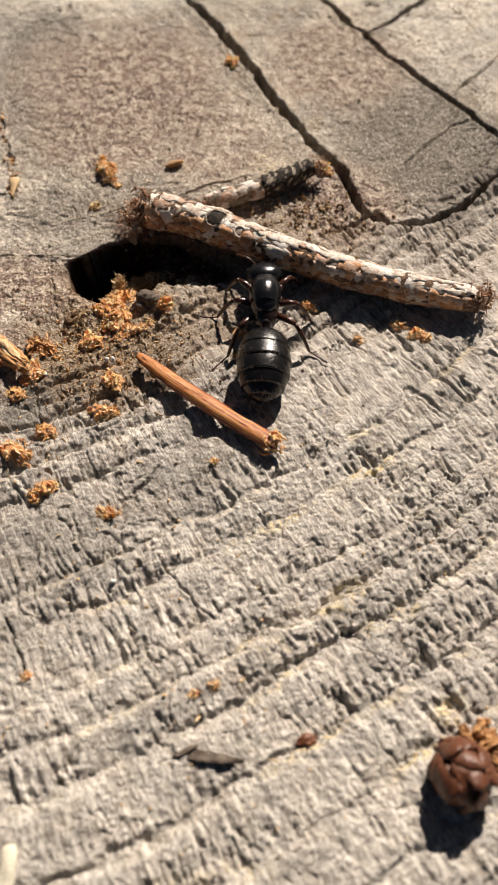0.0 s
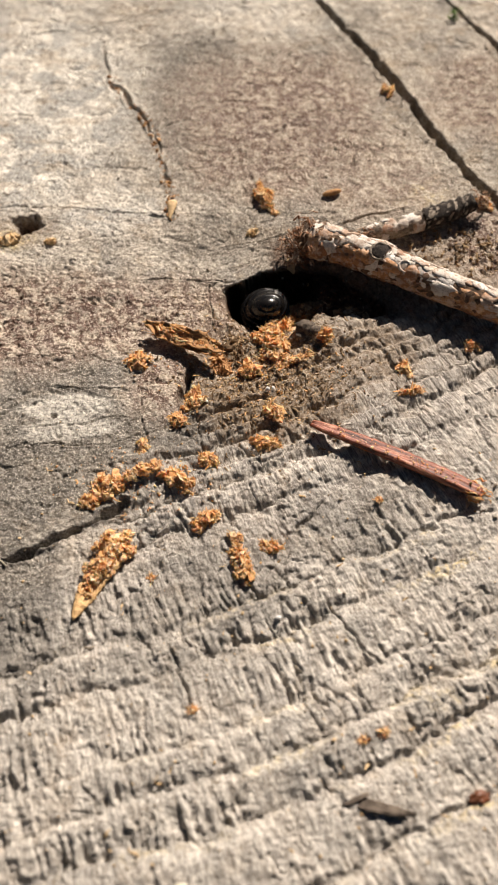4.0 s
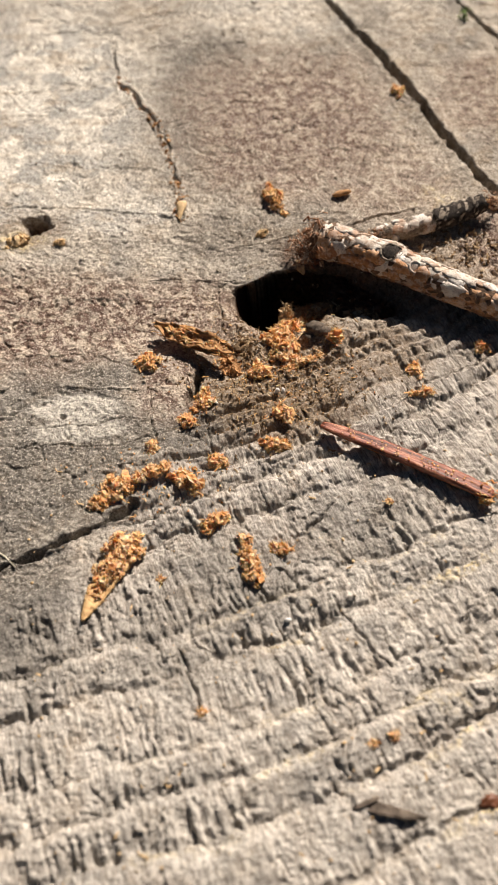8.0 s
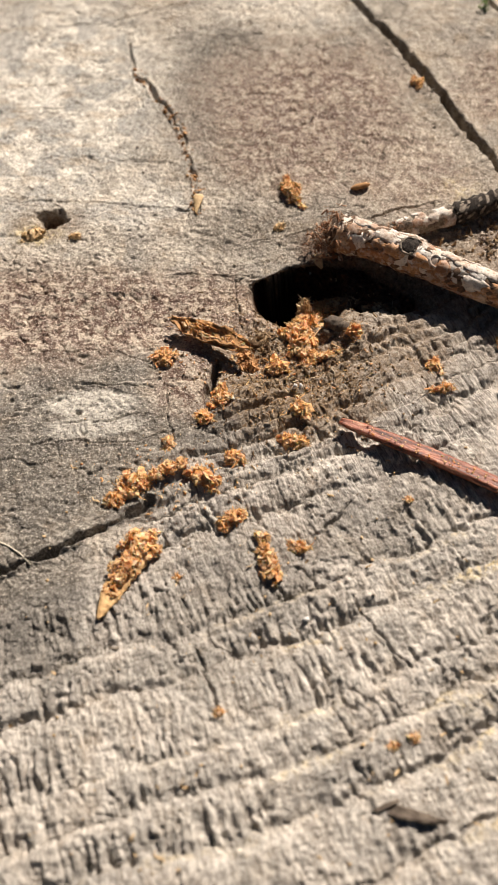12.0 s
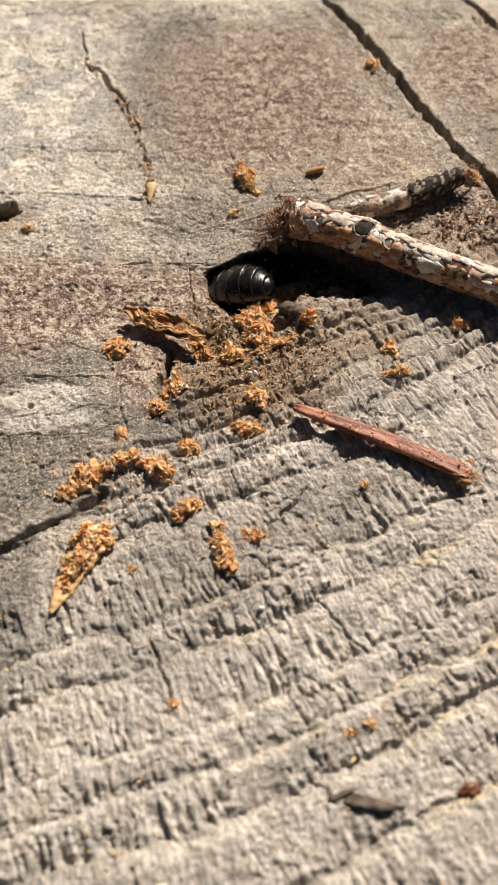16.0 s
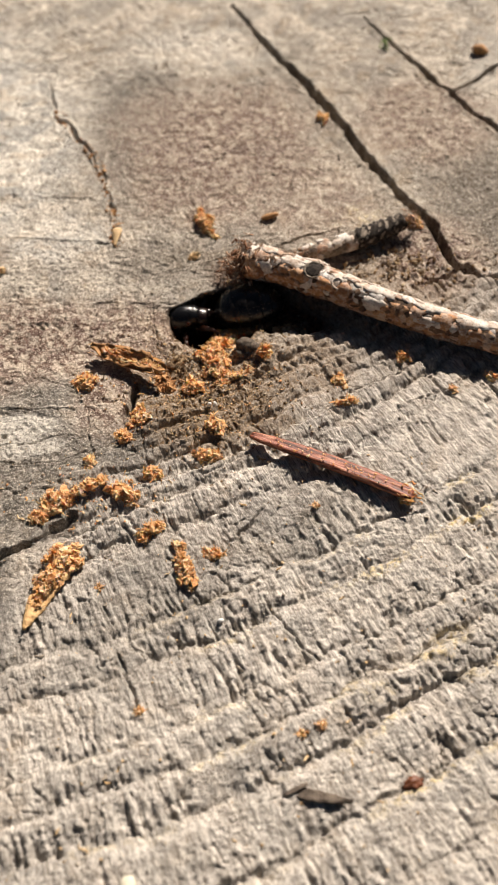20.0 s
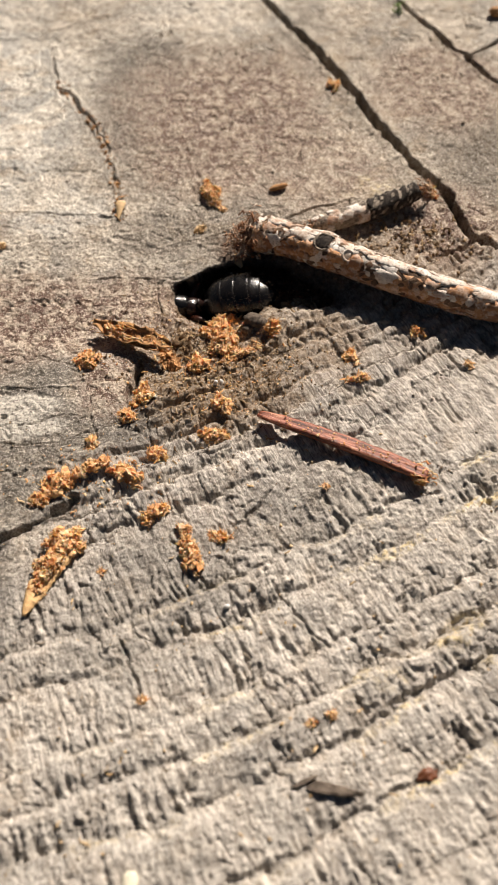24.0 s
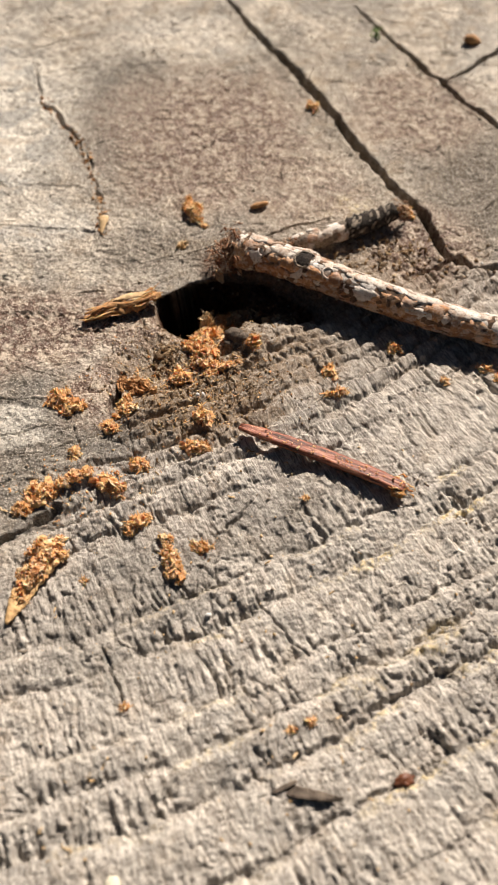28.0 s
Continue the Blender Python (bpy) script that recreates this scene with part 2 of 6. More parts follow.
WOOD, SIDE, FLOOR = weathered_wood(), stump_side(), forest_floor()
FRASS = island_mat("fresh_wood_shavings", [(0.0, (0.50, 0.22, 0.085)), (0.35, (0.75, 0.415, 0.20)), (0.8, (0.84, 0.535, 0.295)), (1.0, (0.89, 0.68, 0.44))], 0.85, 0.15, 0.10, sss=0.4, dark=(0.53, 0.24, 0.095), scale=5.0)
CHIPPY = island_mat("pale_wood_chip", [(0.0, (0.66, 0.43, 0.20)), (1.0, (0.80, 0.60, 0.36))], 0.7, 0.3, 0.06)
OLDCRUMB = island_mat("old_wood_crumbs", [(0.0, (0.13, 0.085, 0.05)), (0.5, (0.33, 0.22, 0.125)), (0.85, (0.48, 0.34, 0.19)), (1.0, (0.55, 0.47, 0.36))], 0.85, 0.2, 0.08)
GRIT = island_mat("wood_grit", [(0.0, (0.32, 0.27, 0.21)), (0.6, (0.42, 0.36, 0.29)), (1.0, (0.62, 0.55, 0.45))], 0.85, 0.2, 0.08)
BROWNFLAKE = island_mat("brown_flake", [(0.0, (0.36, 0.17, 0.065)), (1.0, (0.62, 0.35, 0.15))], 0.7, 0.3, 0.16, scale=2.0)
PLATE = bark_plate_mat("bleached_bark_scale", [(0.0, (0.40, 0.25, 0.17)), (0.25, (0.53, 0.41, 0.32)), (0.6, (0.64, 0.56, 0.48)), (1.0, (0.76, 0.71, 0.65))], 0.7)
RUSTPLATE = bark_plate_mat("rusty_bark_scale", [(0.0, (0.24, 0.12, 0.06)), (0.3, (0.36, 0.17, 0.075)), (0.65, (0.56, 0.29, 0.13)), (0.85, (0.60, 0.42, 0.27)), (1.0, (0.72, 0.64, 0.54))], 0.35)
CORE = bark_core_mat("twig_bark", (0.05, 0.032, 0.022), (0.24, 0.15, 0.095))
GREYBARK = bark_core_mat("grey_twig_bark", (0.09, 0.07, 0.055), (0.46, 0.39, 0.31))
CHAR = bark_core_mat("blackened_twig_end", (0.012, 0.010, 0.009), (0.07, 0.055, 0.045), 2.0)
FRAY = island_mat("frayed_bark_fibre", [(0.0, (0.20, 0.085, 0.045)), (0.4, (0.42, 0.23, 0.13)), (0.75, (0.58, 0.40, 0.27)), (1.0, (0.74, 0.64, 0.52))], 0.85, 0.2, 0.05)
NEEDLE = needle_mat("dry_needle", [(0.40, (0.04, 0.012, 0.008)), (0.48, (0.19, 0.052, 0.027)), (0.55, (0.34, 0.11, 0.058)), (0.64, (0.58, 0.30, 0.19))])
NEEDLE_BACK = needle_mat("needle_underside", [(0.36, (0.22, 0.065, 0.022)), (0.47, (0.46, 0.165, 0.05)), (0.56, (0.60, 0.26, 0.085)), (0.66, (0.68, 0.40, 0.19))])
BLACK = chitin("black_chitin", (0.006, 0.006, 0.0065), 0.17, spec=0.5)
GASTER = chitin("gaster_chitin", (0.0065, 0.006, 0.006), 0.25, (0.010, 0.008, 0.007), 0.42)
RUST = chitin("red_brown_leg", (0.028, 0.009, 0.005), 0.28, (0.062, 0.019, 0.009))
WAIST = chitin("dark_waist_chitin", (0.012, 0.006, 0.005), 0.26, (0.026, 0.009, 0.006))
MARGIN = chitin("dark_segment_margin", (0.010, 0.008, 0.006), 0.35)
HAIR = chitin("golden_hair", (0.06, 0.04, 0.025), 0.45)
EYE_M = chitin("compound_eye", (0.003, 0.003, 0.003), 0.15)
BUD = island_mat("brown_bud_scale", [(0.0, (0.07, 0.022, 0.010)), (1.0, (0.19, 0.065, 0.026))], 0.45, 0.5, 0.08)
DARKCHIP = bark_core_mat("dark_bract", (0.075, 0.058, 0.046), (0.20, 0.16, 0.125))
WHITE = island_mat("white_grain", [(0.0, (0.74, 0.72, 0.70)), (1.0, (0.85, 0.84, 0.82))], 0.5, 0.4, 0.03)
ORANGEWOOD = island_mat("fresh_orange_wood", [(0.0, (0.76, 0.50, 0.24)), (1.0, (0.80, 0.55, 0.28))], 0.75, 0.3, 0.2, dark=(0.52, 0.27, 0.10), scale=2.4)
PALEWOOD = island_mat("bleached_wood", [(0.0, (0.74, 0.67, 0.50)), (1.0, (0.82, 0.77, 0.62))], 0.7, 0.3, 0.05)
MOSS = island_mat("moss_shoot", [(0.0, (0.10, 0.20, 0.04)), (1.0, (0.25, 0.36, 0.10))], 0.7, 0.3, 0.03)


# ---------------------------------------------------------------- mesh helpers (all in millimetres)
def mesh_of(name, verts, faces, mat, smooth=True):
    me = bpy.data.meshes.new(name)
    me.from_pydata((np.asarray(verts, float) * MM).tolist(), [], [tuple(int(i) for i in f) for f in faces])
    me.materials.append(mat)
    me.polygons.foreach_set("use_smooth", np.full(len(me.polygons), smooth))
    me.update()
    return me


def P(x, y, z, rx=0, ry=0, rz=0):
    return pose(x * MM, y * MM, z * MM, rx, ry, rz)


def part(name, vf, mat, parent=None, label="", at=None, smooth=True):
    """One mesh object from (verts, faces), under a thing or a part."""
    ob = new(name, mesh_of(name, vf[0], vf[1], mat, smooth))
    if parent:
        ob.parent = parent
    if at is not None:
        ob.matrix_basis = at
    if label:
        tagged(ob, label)
    return ob


def join(*pieces):
    verts, faces, base = [], [], 0
    for v, f in pieces:
        verts.append(np.asarray(v, float))
        faces.extend(tuple(i + base for i in q) for q in f)
        base += len(v)
    return np.vstack(verts), faces


def moved(vf, m):
    v = np.asarray(vf[0], float)
    r = np.array(m.to_3x3())
    t = np.array(m.translation) / MM
    return v @ r.T + t, vf[1]


def tube(path, radii, sides=8, flat=1.0, rough=0.0, rng=None, cap=True):
    """A tube along a path; flat squeezes it along its local up."""
    path = np.asarray(path, float)
    n = len(path)
    radii = np.broadcast_to(np.asarray(radii, float), (n,))
    tan = np.gradient(path, axis=0)
    tan /= np.linalg.norm(tan, axis=1)[:, None] + 1e-9
    verts = []
    ref = np.array([0.0, 0.0, 1.0]) if abs(tan[:, 2]).mean() < 0.8 else np.array([1.0, 0.0, 0.0])
    for i in range(n):
        s = np.cross(tan[i], ref)
        s /= np.linalg.norm(s) + 1e-9
        u = np.cross(s, tan[i])
        a = np.arange(sides) * 2 * math.pi / sides
        k = radii[i] * (1 + (rng.normal(0, rough, sides) if rng is not None and rough else 0))
        verts.append(path[i] + np.outer(np.cos(a) * k, s) + np.outer(np.sin(a) * k * flat, u))
    verts = np.vstack(verts)
    faces = [(i * sides + j, i * sides + (j + 1) % sides, (i + 1) * sides + (j + 1) % sides, (i + 1) * sides + j) for i in range(n - 1) for j in range(sides)]
    if cap:
        faces += [tuple(range(sides))[::-1], tuple((n - 1) * sides + j for j in range(sides))]
    return verts, faces


def loft(stations, sides=24):
    """A body along y: stations of (y, half width, half height, centre height, squareness)."""
    a = np.arange(sides) * 2 * math.pi / sides
    verts = []
    for y, w, h, z, p in stations:
        c, s = np.cos(a), np.sin(a)
        verts.append(np.stack([w * np.sign(c) * abs(c) ** p, np.full(sides, y), z + h * np.sign(s) * abs(s) ** p], 1))
    n = len(stations)
    faces = [(i * sides + j, (i + 1) * sides + j, (i + 1) * sides + (j + 1) % sides, i * sides + (j + 1) % sides) for i in range(n - 1) for j in range(sides)]
    faces += [tuple(range(sides)), tuple((n - 1) * sides + j for j in range(sides))[::-1]]
    return np.vstack(verts), faces


def spline(points, n):
    """Catmull-Rom through rows of numbers."""
    p = np.asarray(points, float)
    p = np.vstack([2 * p[0] - p[1], p, 2 * p[-1] - p[-2]])
    k = len(p) - 3
    out = []
    for u in np.linspace(0, k - 1e-6, n):
        i, f = int(u), u - int(u)
        a, b, c, d = p[i:i + 4]
        out.append(0.5 * (2 * b + (c - a) * f + (2 * a - 5 * b + 4 * c - d) * f * f + (3 * b - a - 3 * c + d) * f ** 3))
    return np.array(out)


ICO = bmesh.new()
bmesh.ops.create_icosphere(ICO, subdivisions=1, radius=1.0)
ICO_V = np.array([v.co[:] for v in ICO.verts])
ICO_F = [tuple(v.index for v in f.verts) for f in ICO.faces]
ICO.free()
MIDDLE = bmesh.new()
bmesh.ops.create_icosphere(MIDDLE, subdivisions=2, radius=1.0)
LUMP_V = np.array([v.co[:] for v in MIDDLE.verts])
LUMP_F = [tuple(v.index for v in f.verts) for f in MIDDLE.faces]
MIDDLE.free()
ICO2 = bmesh.new()
bmesh.ops.create_icosphere(ICO2, subdivisions=3, radius=1.0)
BALL_V = np.array([v.co[:] for v in ICO2.verts])
BALL_F = [tuple(v.index for v in f.verts) for f in ICO2.faces]
ICO2.free()


def crumb(rng, size):
    """A small irregular grain."""
    v = ICO_V * (1 + rng.normal(0, 0.22, (len(ICO_V), 1))) * rng.uniform(0.55, 1.2, 3) * size
    return moved((v, ICO_F), pose(0, 0, 0, *rng.uniform(0, 360, 3)))


def fibre(rng, length, width):
    """A bent splinter of wood."""
    k = 4
    p = np.zeros((k, 3))
    p[:, 0] = np.linspace(-0.5, 0.5, k) * length
    p[:, 1:] += rng.normal(0, 0.10 * length, (k, 2))
    return moved(tube(p, width * np.array([0.5, 1, 0.9, 0.35]), 4, 0.6), pose(0, 0, 0, rng.uniform(-35, 35), rng.uniform(-40, 40), rng.uniform(0, 360)))


# ---------------------------------------------------------------- the stump's top
def lattice(seed, x, y, scale, octaves=4, rough=0.55):
    """Value noise in -1..1 on arrays."""
    rng = np.random.RandomState(seed)
    table = rng.uniform(-1, 1, (256, 256))
    out, amp, total = np.zeros_like(x), 1.0, 0.0
    for o in range(octaves):
        u, v = x * scale + 13.7 * o + 500, y * scale + 7.3 * o + 500
        iu, iv = np.floor(u).astype(int), np.floor(v).astype(int)
        fu, fv = u - iu, v - iv
        fu, fv = fu * fu * (3 - 2 * fu), fv * fv * (3 - 2 * fv)
        a, b = table[iu % 256, iv % 256], table[(iu + 1) % 256, iv % 256]
        c, d = table[iu % 256, (iv + 1) % 256], table[(iu + 1) % 256, (iv + 1) % 256]
        out += amp * ((a * (1 - fu) + b * fu) * (1 - fv) + (c * (1 - fu) + d * fu) * fv)
        total += amp
        amp *= rough
        scale *= 2.03
    return out / total


def smooth(a, b, x):
    t = np.clip((x - a) / (b - a), 0, 1)
    return t * t * (3 - 2 * t)


def line_distance(x, y, pts):
    """Distance to a polyline, and how far along it (0..1)."""
    best, along = np.full_like(x, 1e9), np.zeros_like(x)
    n = len(pts) - 1
    for i, ((ax, ay), (bx, by)) in enumerate(zip(pts, pts[1:])):
        dx, dy = bx - ax, by - ay
        t = np.clip(((x - ax) * dx + (y - ay) * dy) / (dx * dx + dy * dy), 0, 1)
        d = np.hypot(x - ax - t * dx, y - ay - t * dy)
        hit = d < best
        best, along = np.where(hit, d, best), np.where(hit, (i + t) / n, along)
    return best, along


def cells(seed, x, y):
    """Distance to the border of irregular cells of about unit size, as a network of checks."""
    rng = np.random.RandomState(seed)
    jx, jy = rng.uniform(0.08, 0.92, (64, 64)), rng.uniform(0.08, 0.92, (64, 64))
    iu, iv = np.floor(x).astype(int), np.floor(y).astype(int)
    first, second = np.full(x.shape, 9.0), np.full(x.shape, 9.0)
    for a in (-1, 0, 1):
        for b in (-1, 0, 1):
            d = np.hypot(iu + a + jx[(iu + a) % 64, (iv + b) % 64] - x, iv + b + jy[(iu + a) % 64, (iv + b) % 64] - y)
            second = np.minimum(second, np.maximum(first, d))
            first = np.minimum(first, d)
    return second - first


def oval(x, y, cx, cy, rx, ry, turn=0.0):
    c, s = math.cos(radians(turn)), math.sin(radians(turn))
    u, v = (x - cx) * c + (y - cy) * s, -(x - cx) * s + (y - cy) * c
    return np.hypot(u / rx, v / ry)


PITH = (-105.0, 215.0)
RINGS = [0, 60, 66, 71, 75, 77.4, 79.2, 80.8, 82.2, 83.6, 85.0, 86.4, 88.0, 89.9, 91.9, 94.8, 102.2, 105.6, 110.6, 113.4, 116.7, 122.3, 127.0, 132.0, 137.0, 142.0, 147.0, 152.0, 160.0, 200.0]
# how far each ring's outer edge stands above the next ring
LEDGES = [0.5, 0.5, 0.5, 0.5, 0.6, 0.7, 0.7, 0.8, 0.7, 0.9, 0.75, 1.0, 0.8, 0.95, 1.0, 0.75, 1.35, 0.55, 1.15, 1.25, 1.2, 0.9, 1.1, 0.8, 1.0, 0.9, 1.0, 1.0, 1.0]
# drying cracks: half width, depth, wander, corner points
CRACKS = [
    (0.58, 3.0, 0.32, [(-14, 114), (-7.9, 102.6), (-1.7, 92.8), (3.2, 82.5), (6.7, 76.7), (9.4, 72.4), (10.8, 67.6), (13.5, 65.2)]),
    (0.40, 2.2, 0.3, [(13.5, 65.2), (17.4, 65.8), (21.0, 67.9), (25.1, 72.2), (33.0, 81.0)]),
    (0.36, 2.0, 0.35, [(3.0, 111.0), (8.4, 102.4), (13.2, 94.6), (19.5, 86.2), (24.9, 79.7), (32.0, 72.0)]),
    (0.34, 1.8, 0.3, [(13.3, 95.3), (20.8, 102.3), (30.0, 111.0)]),
    (0.22, 0.7, 0.3, [(22.2, 85.2), (26.9, 90.0), (31.0, 95.0)]),
    (0.18, 0.6, 0.3, [(14.7, 73.2), (21.3, 79.7), (24.4, 80.8)]),
    (0.28, 0.8, 0.3, [(8.0, 64.6), (10.0, 65.6), (12.2, 67.2), (13.5, 65.2)]),
    (0.24, 0.75, 0.9, [(-36, 99), (-35.2, 94.8), (-34.4, 91.7), (-29.9, 85.9), (-27.6, 82.0)]),
    (0.15, 0.6, 0.9, [(-27.6, 82.0), (-26.5, 78.7), (-24.8, 74.4), (-24.3, 69.5)]),
    (0.09, 0.35, 0.4, [(-48.0, 89.0), (-41.0, 89.6), (-34.7, 91.7)]),
    (0.09, 0.35, 0.5, [(-39.0, 50.6), (-31.4, 51.8), (-25.4, 50.2)]),
    (0.09, 0.35, 0.4, [(-34.7, 47.2), (-30.0, 47.7), (-24.2, 47.6)]),
    (0.09, 0.35, 0.4, [(-33.5, 43.0), (-28.0, 44.2), (-23.6, 45.0)]),
    (0.09, 0.35, 0.3, [(-24.2, 48.4), (-23.6, 45.0), (-22.5, 41.0)]),
    (0.09, 0.4, 0.4, [(-26.5, 61.2), (-24.3, 61.5), (-21.0, 61.6), (-17.6, 61.8)]),
    (0.11, 0.5, 0.4, [(-19.7, 61.5), (-19.4, 59.6), (-18.7, 57.2), (-18.9, 54.0)]),
    (0.18, 0.7, 0.4, [(-7.6, 69.3), (-5.0, 70.6), (-2.6, 71.8), (0.0, 72.2)]),
    (0.09, 0.35, 0.3, [(-19.3, 65.9), (-15.0, 66.9), (-12.1, 68.2)]),
    (0.18, 0.6, 0.3, [(-18.4, 23.3), (-17.3, 21.4), (-16.5, 19.9)]),
    (0.13, 0.4, 0.5, [(-7.4, 30.0), (-5.6, 27.5), (-2.8, 24.7)]),
    (0.16, 0.5, 0.2, [(-10.2, 35.4), (-9.0, 36.5), (-7.8, 38.1)]),
    (0.5, 0.9, 0.4, [(-20.3, 51.6), (-20.2, 49.4), (-20.9, 46.8)]),
    (0.09, 0.35, 0.3, [(-19.1, 48.7), (-18.8, 45.0), (-18.2, 42.3)]),
    (0.09, 0.3, 0.4, [(-41.0, 78.0), (-34.0, 77.2), (-27.0, 76.5)]),
    (0.09, 0.3, 0.4, [(-44.0, 70.5), (-35.0, 70.8), (-25.0, 70.0)]),
    (0.10, 0.4, 0.4, [(-46.5, 85.2), (-40.5, 85.6)]),
    (0.08, 0.35, 0.4, [(-42.0, 82.0), (-37.1, 82.9)]),
    (0.09, 0.35, 0.3, [(-34.5, 84.6), (-33.1, 87.2), (-32.3, 87.9)]),
    (0.09, 0.35, 0.4, [(-34.8, 96.4), (-30.0, 98.0)]),
    (0.10, 0.4, 0.5, [(-46.9, 99.1), (-39.6, 100.6), (-27.8, 104.8)]),
    (0.08, 0.3, 0.3, [(-25.0, 76.5), (-20.7, 77.6)]),
    (0.08, 0.3, 0.3, [(-27.1, 83.2), (-24.0, 84.8)]),
    (0.10, 0.4, 0.4, [(-32.8, 41.4), (-28.6, 41.9), (-25.9, 41.8)]),
    (0.09, 0.4, 0.3, [(-25.9, 41.8), (-22.0, 43.8), (-20.7, 44.9)]),
    (0.06, 0.25, 0.4, [(-21.0, 62.6), (-18.0, 63.2), (-14.5, 64.6)]),
    (0.09, 0.3, 0.3, [(4.0, 49.0), (9.0, 51.2), (15.0, 55.8)]),
]


def ring_place(x, y):
    """Ring coordinate: radius less 105 mm, ring number, place in the ring (0 inner .. 1 outer), arc length."""
    wob = 0.9 * lattice(3, x, y, 0.035, 2) + 0.9 * lattice(4, x, y, 0.16, 4, 0.6) + 0.55 * lattice(5, x, y, 0.9, 4, 0.65)
    r = np.hypot(x - PITH[0], y - PITH[1]) - 105.0 + wob
    arc = np.arctan2(x - PITH[0], PITH[1] - y) * 208.0
    edges = np.array(RINGS, float)
    i = np.clip(np.searchsorted(edges, r, side="right") - 1, 0, len(edges) - 2)
    f = (r - edges[i]) / (edges[i + 1] - edges[i])
    return r, i, np.clip(f, 0, 1), arc, edges[i + 1] - edges[i]


def relief(x, y):
    """Height of the sawn, weathered top in mm, and its masks."""
    r, ring, f, arc, width = ring_place(x, y)
    low = smooth(77.5, 84.0, r) * smooth(-27.5, -21.0, x + 0.55 * (38 - y) + 2 * lattice(8, x, y, 0.12, 2))
    low = np.maximum(low, smooth(95.0, 97.5, r))
    low *= 1 - smooth(-0.5, 0.5, y - 65.6 - 0.82 * (x - 13.5)) * smooth(9.0, 12.5, x)
    deep = smooth(93.0, 106.0, r)
    h = 0.55 * lattice(11, x, y, 0.045, 2) + 0.22 * lattice(12, x, y, 0.22, 3)
    # year rings: gentle lip, plateau, then a drop that faces outwards
    amp = low * (0.56 + 0.02 * deep) * np.array(LEDGES)[ring] * np.clip(0.8 + 1.1 * lattice(20, arc * 0.10, ring * 7.7, 0.9, 3), 0.15, 1.6)
    edge = np.clip((0.45 + 0.25 * lattice(21, arc, r, 0.5, 2)) / width, 0.03, 0.3)
    prof = smooth(0.0, 0.25, f) * (1 - 0.35 * smooth(0.25, 0.85, f)) * (1 - smooth(1 - 1.6 * edge, 1 - 0.2 * edge, f))
    h += amp * (prof - 0.55)
    # radial grooves that deepen towards the outer edge of each ring
    warp = 0.5 * lattice(22, x, y, 0.35, 3)
    n1 = lattice(23, (arc + warp) * 2.3, r * 0.33 + ring * 17.31, 1.0, 1)
    n2 = lattice(24, (arc + warp) * 4.4, r * 0.50 + ring * 9.17, 1.0, 1)
    n3 = lattice(28, (arc + warp) * 1.3, r * 0.26 + ring * 5.73, 1.0, 1)
    patch = np.clip(0.62 + 1.9 * lattice(25, x, y, 0.21, 3), 0.12, 1.45)
    torn = np.clip(0.75 + 0.9 * lattice(46, x, y, 1.4, 3, 0.6), 0.1, 1.5)
    slot = np.maximum(smooth(0.15, 0.5, n1) * 0.36, smooth(0.65, 0.9, n3) * 0.34) * torn + smooth(0.2, 0.55, n2) * 0.22
    h -= slot * patch * low * (0.22 + 0.78 * deep) * (0.16 + 0.84 * smooth(0.15, 0.75, f)) * 0.82
    # narrow radial splits
    split = np.abs(lattice(86, (arc + 0.7 * warp) * 0.85, r * 0.17 + ring * 3.1, 1.0, 2, 0.5))
    h -= 0.26 * smooth(0.07, 0.015, split) * low * smooth(0.05, 0.4, lattice(87, x, y, 0.15, 3) + 0.15) * (0.35 + 0.65 * smooth(0.1, 0.5, f))
    # hairline checks along and across the rings
    check = np.abs(lattice(61, x + 0.5 * y, y - 0.5 * x, 0.30, 3, 0.6))
    cross = np.abs(lattice(62, arc * 0.8 + 0.6 * warp, r * 0.22, 0.55, 3, 0.6))
    gate = smooth(0.0, 0.35, lattice(63, x, y, 0.16, 2))
    h -= 0.2 * smooth(0.045, 0.008, check) * gate + 0.26 * smooth(0.035, 0.01, cross) * smooth(0.05, 0.35, lattice(64, x, y, 0.2, 2)) * (0.3 + 0.7 * low)
    # crazed network of checks: coarse blocks along the rings, fine ones on the crust
    bend = 0.35 * lattice(74, x, y, 0.5, 3)
    blocks = cells(71, arc * 0.40 + bend, r * 0.62 + 0.8 * bend)
    fine_net = cells(72, x * 0.62 + bend, y * 0.78 - bend)
    open_a = smooth(-0.15, 0.35, lattice(75, x, y, 0.13, 3)) * np.clip(1 + 1.2 * lattice(76, x, y, 0.6, 3), 0, 1.6)
    open_b = smooth(-0.1, 0.35, lattice(77, x, y, 0.11, 3)) * np.clip(1 + 1.2 * lattice(78, x, y, 0.7, 3), 0, 1.6)
    h -= 0.20 * smooth(0.08, 0.02, blocks) * low * smooth(50, 42, y) * open_a * (1 - 0.55 * deep)
    h -= 0.12 * smooth(0.08, 0.02, fine_net) * open_b * (1 - 0.7 * low * deep) * (0.35 + 0.65 * smooth(66, 60, y))
    crazed = cells(83, arc * 0.75 + 1.3 * bend, r * 0.85 - bend)
    bare = low * smooth(-9.0, 2.0, x + 0.35 * (y - 40)) * smooth(14, 22, y) * smooth(46, 36, y)
    # the inner rings are cut by short splits across their edges
    inner = smooth(40, 45, y) * low
    h -= 0.30 * inner * smooth(0.10, 0.02, np.abs(lattice(89, (arc + 0.5 * warp) * 0.9, ring * 6.3 + r * 0.1, 1.0, 2, 0.5))) * smooth(0.1, 0.4, lattice(90, x, y, 0.3, 2) + 0.2)
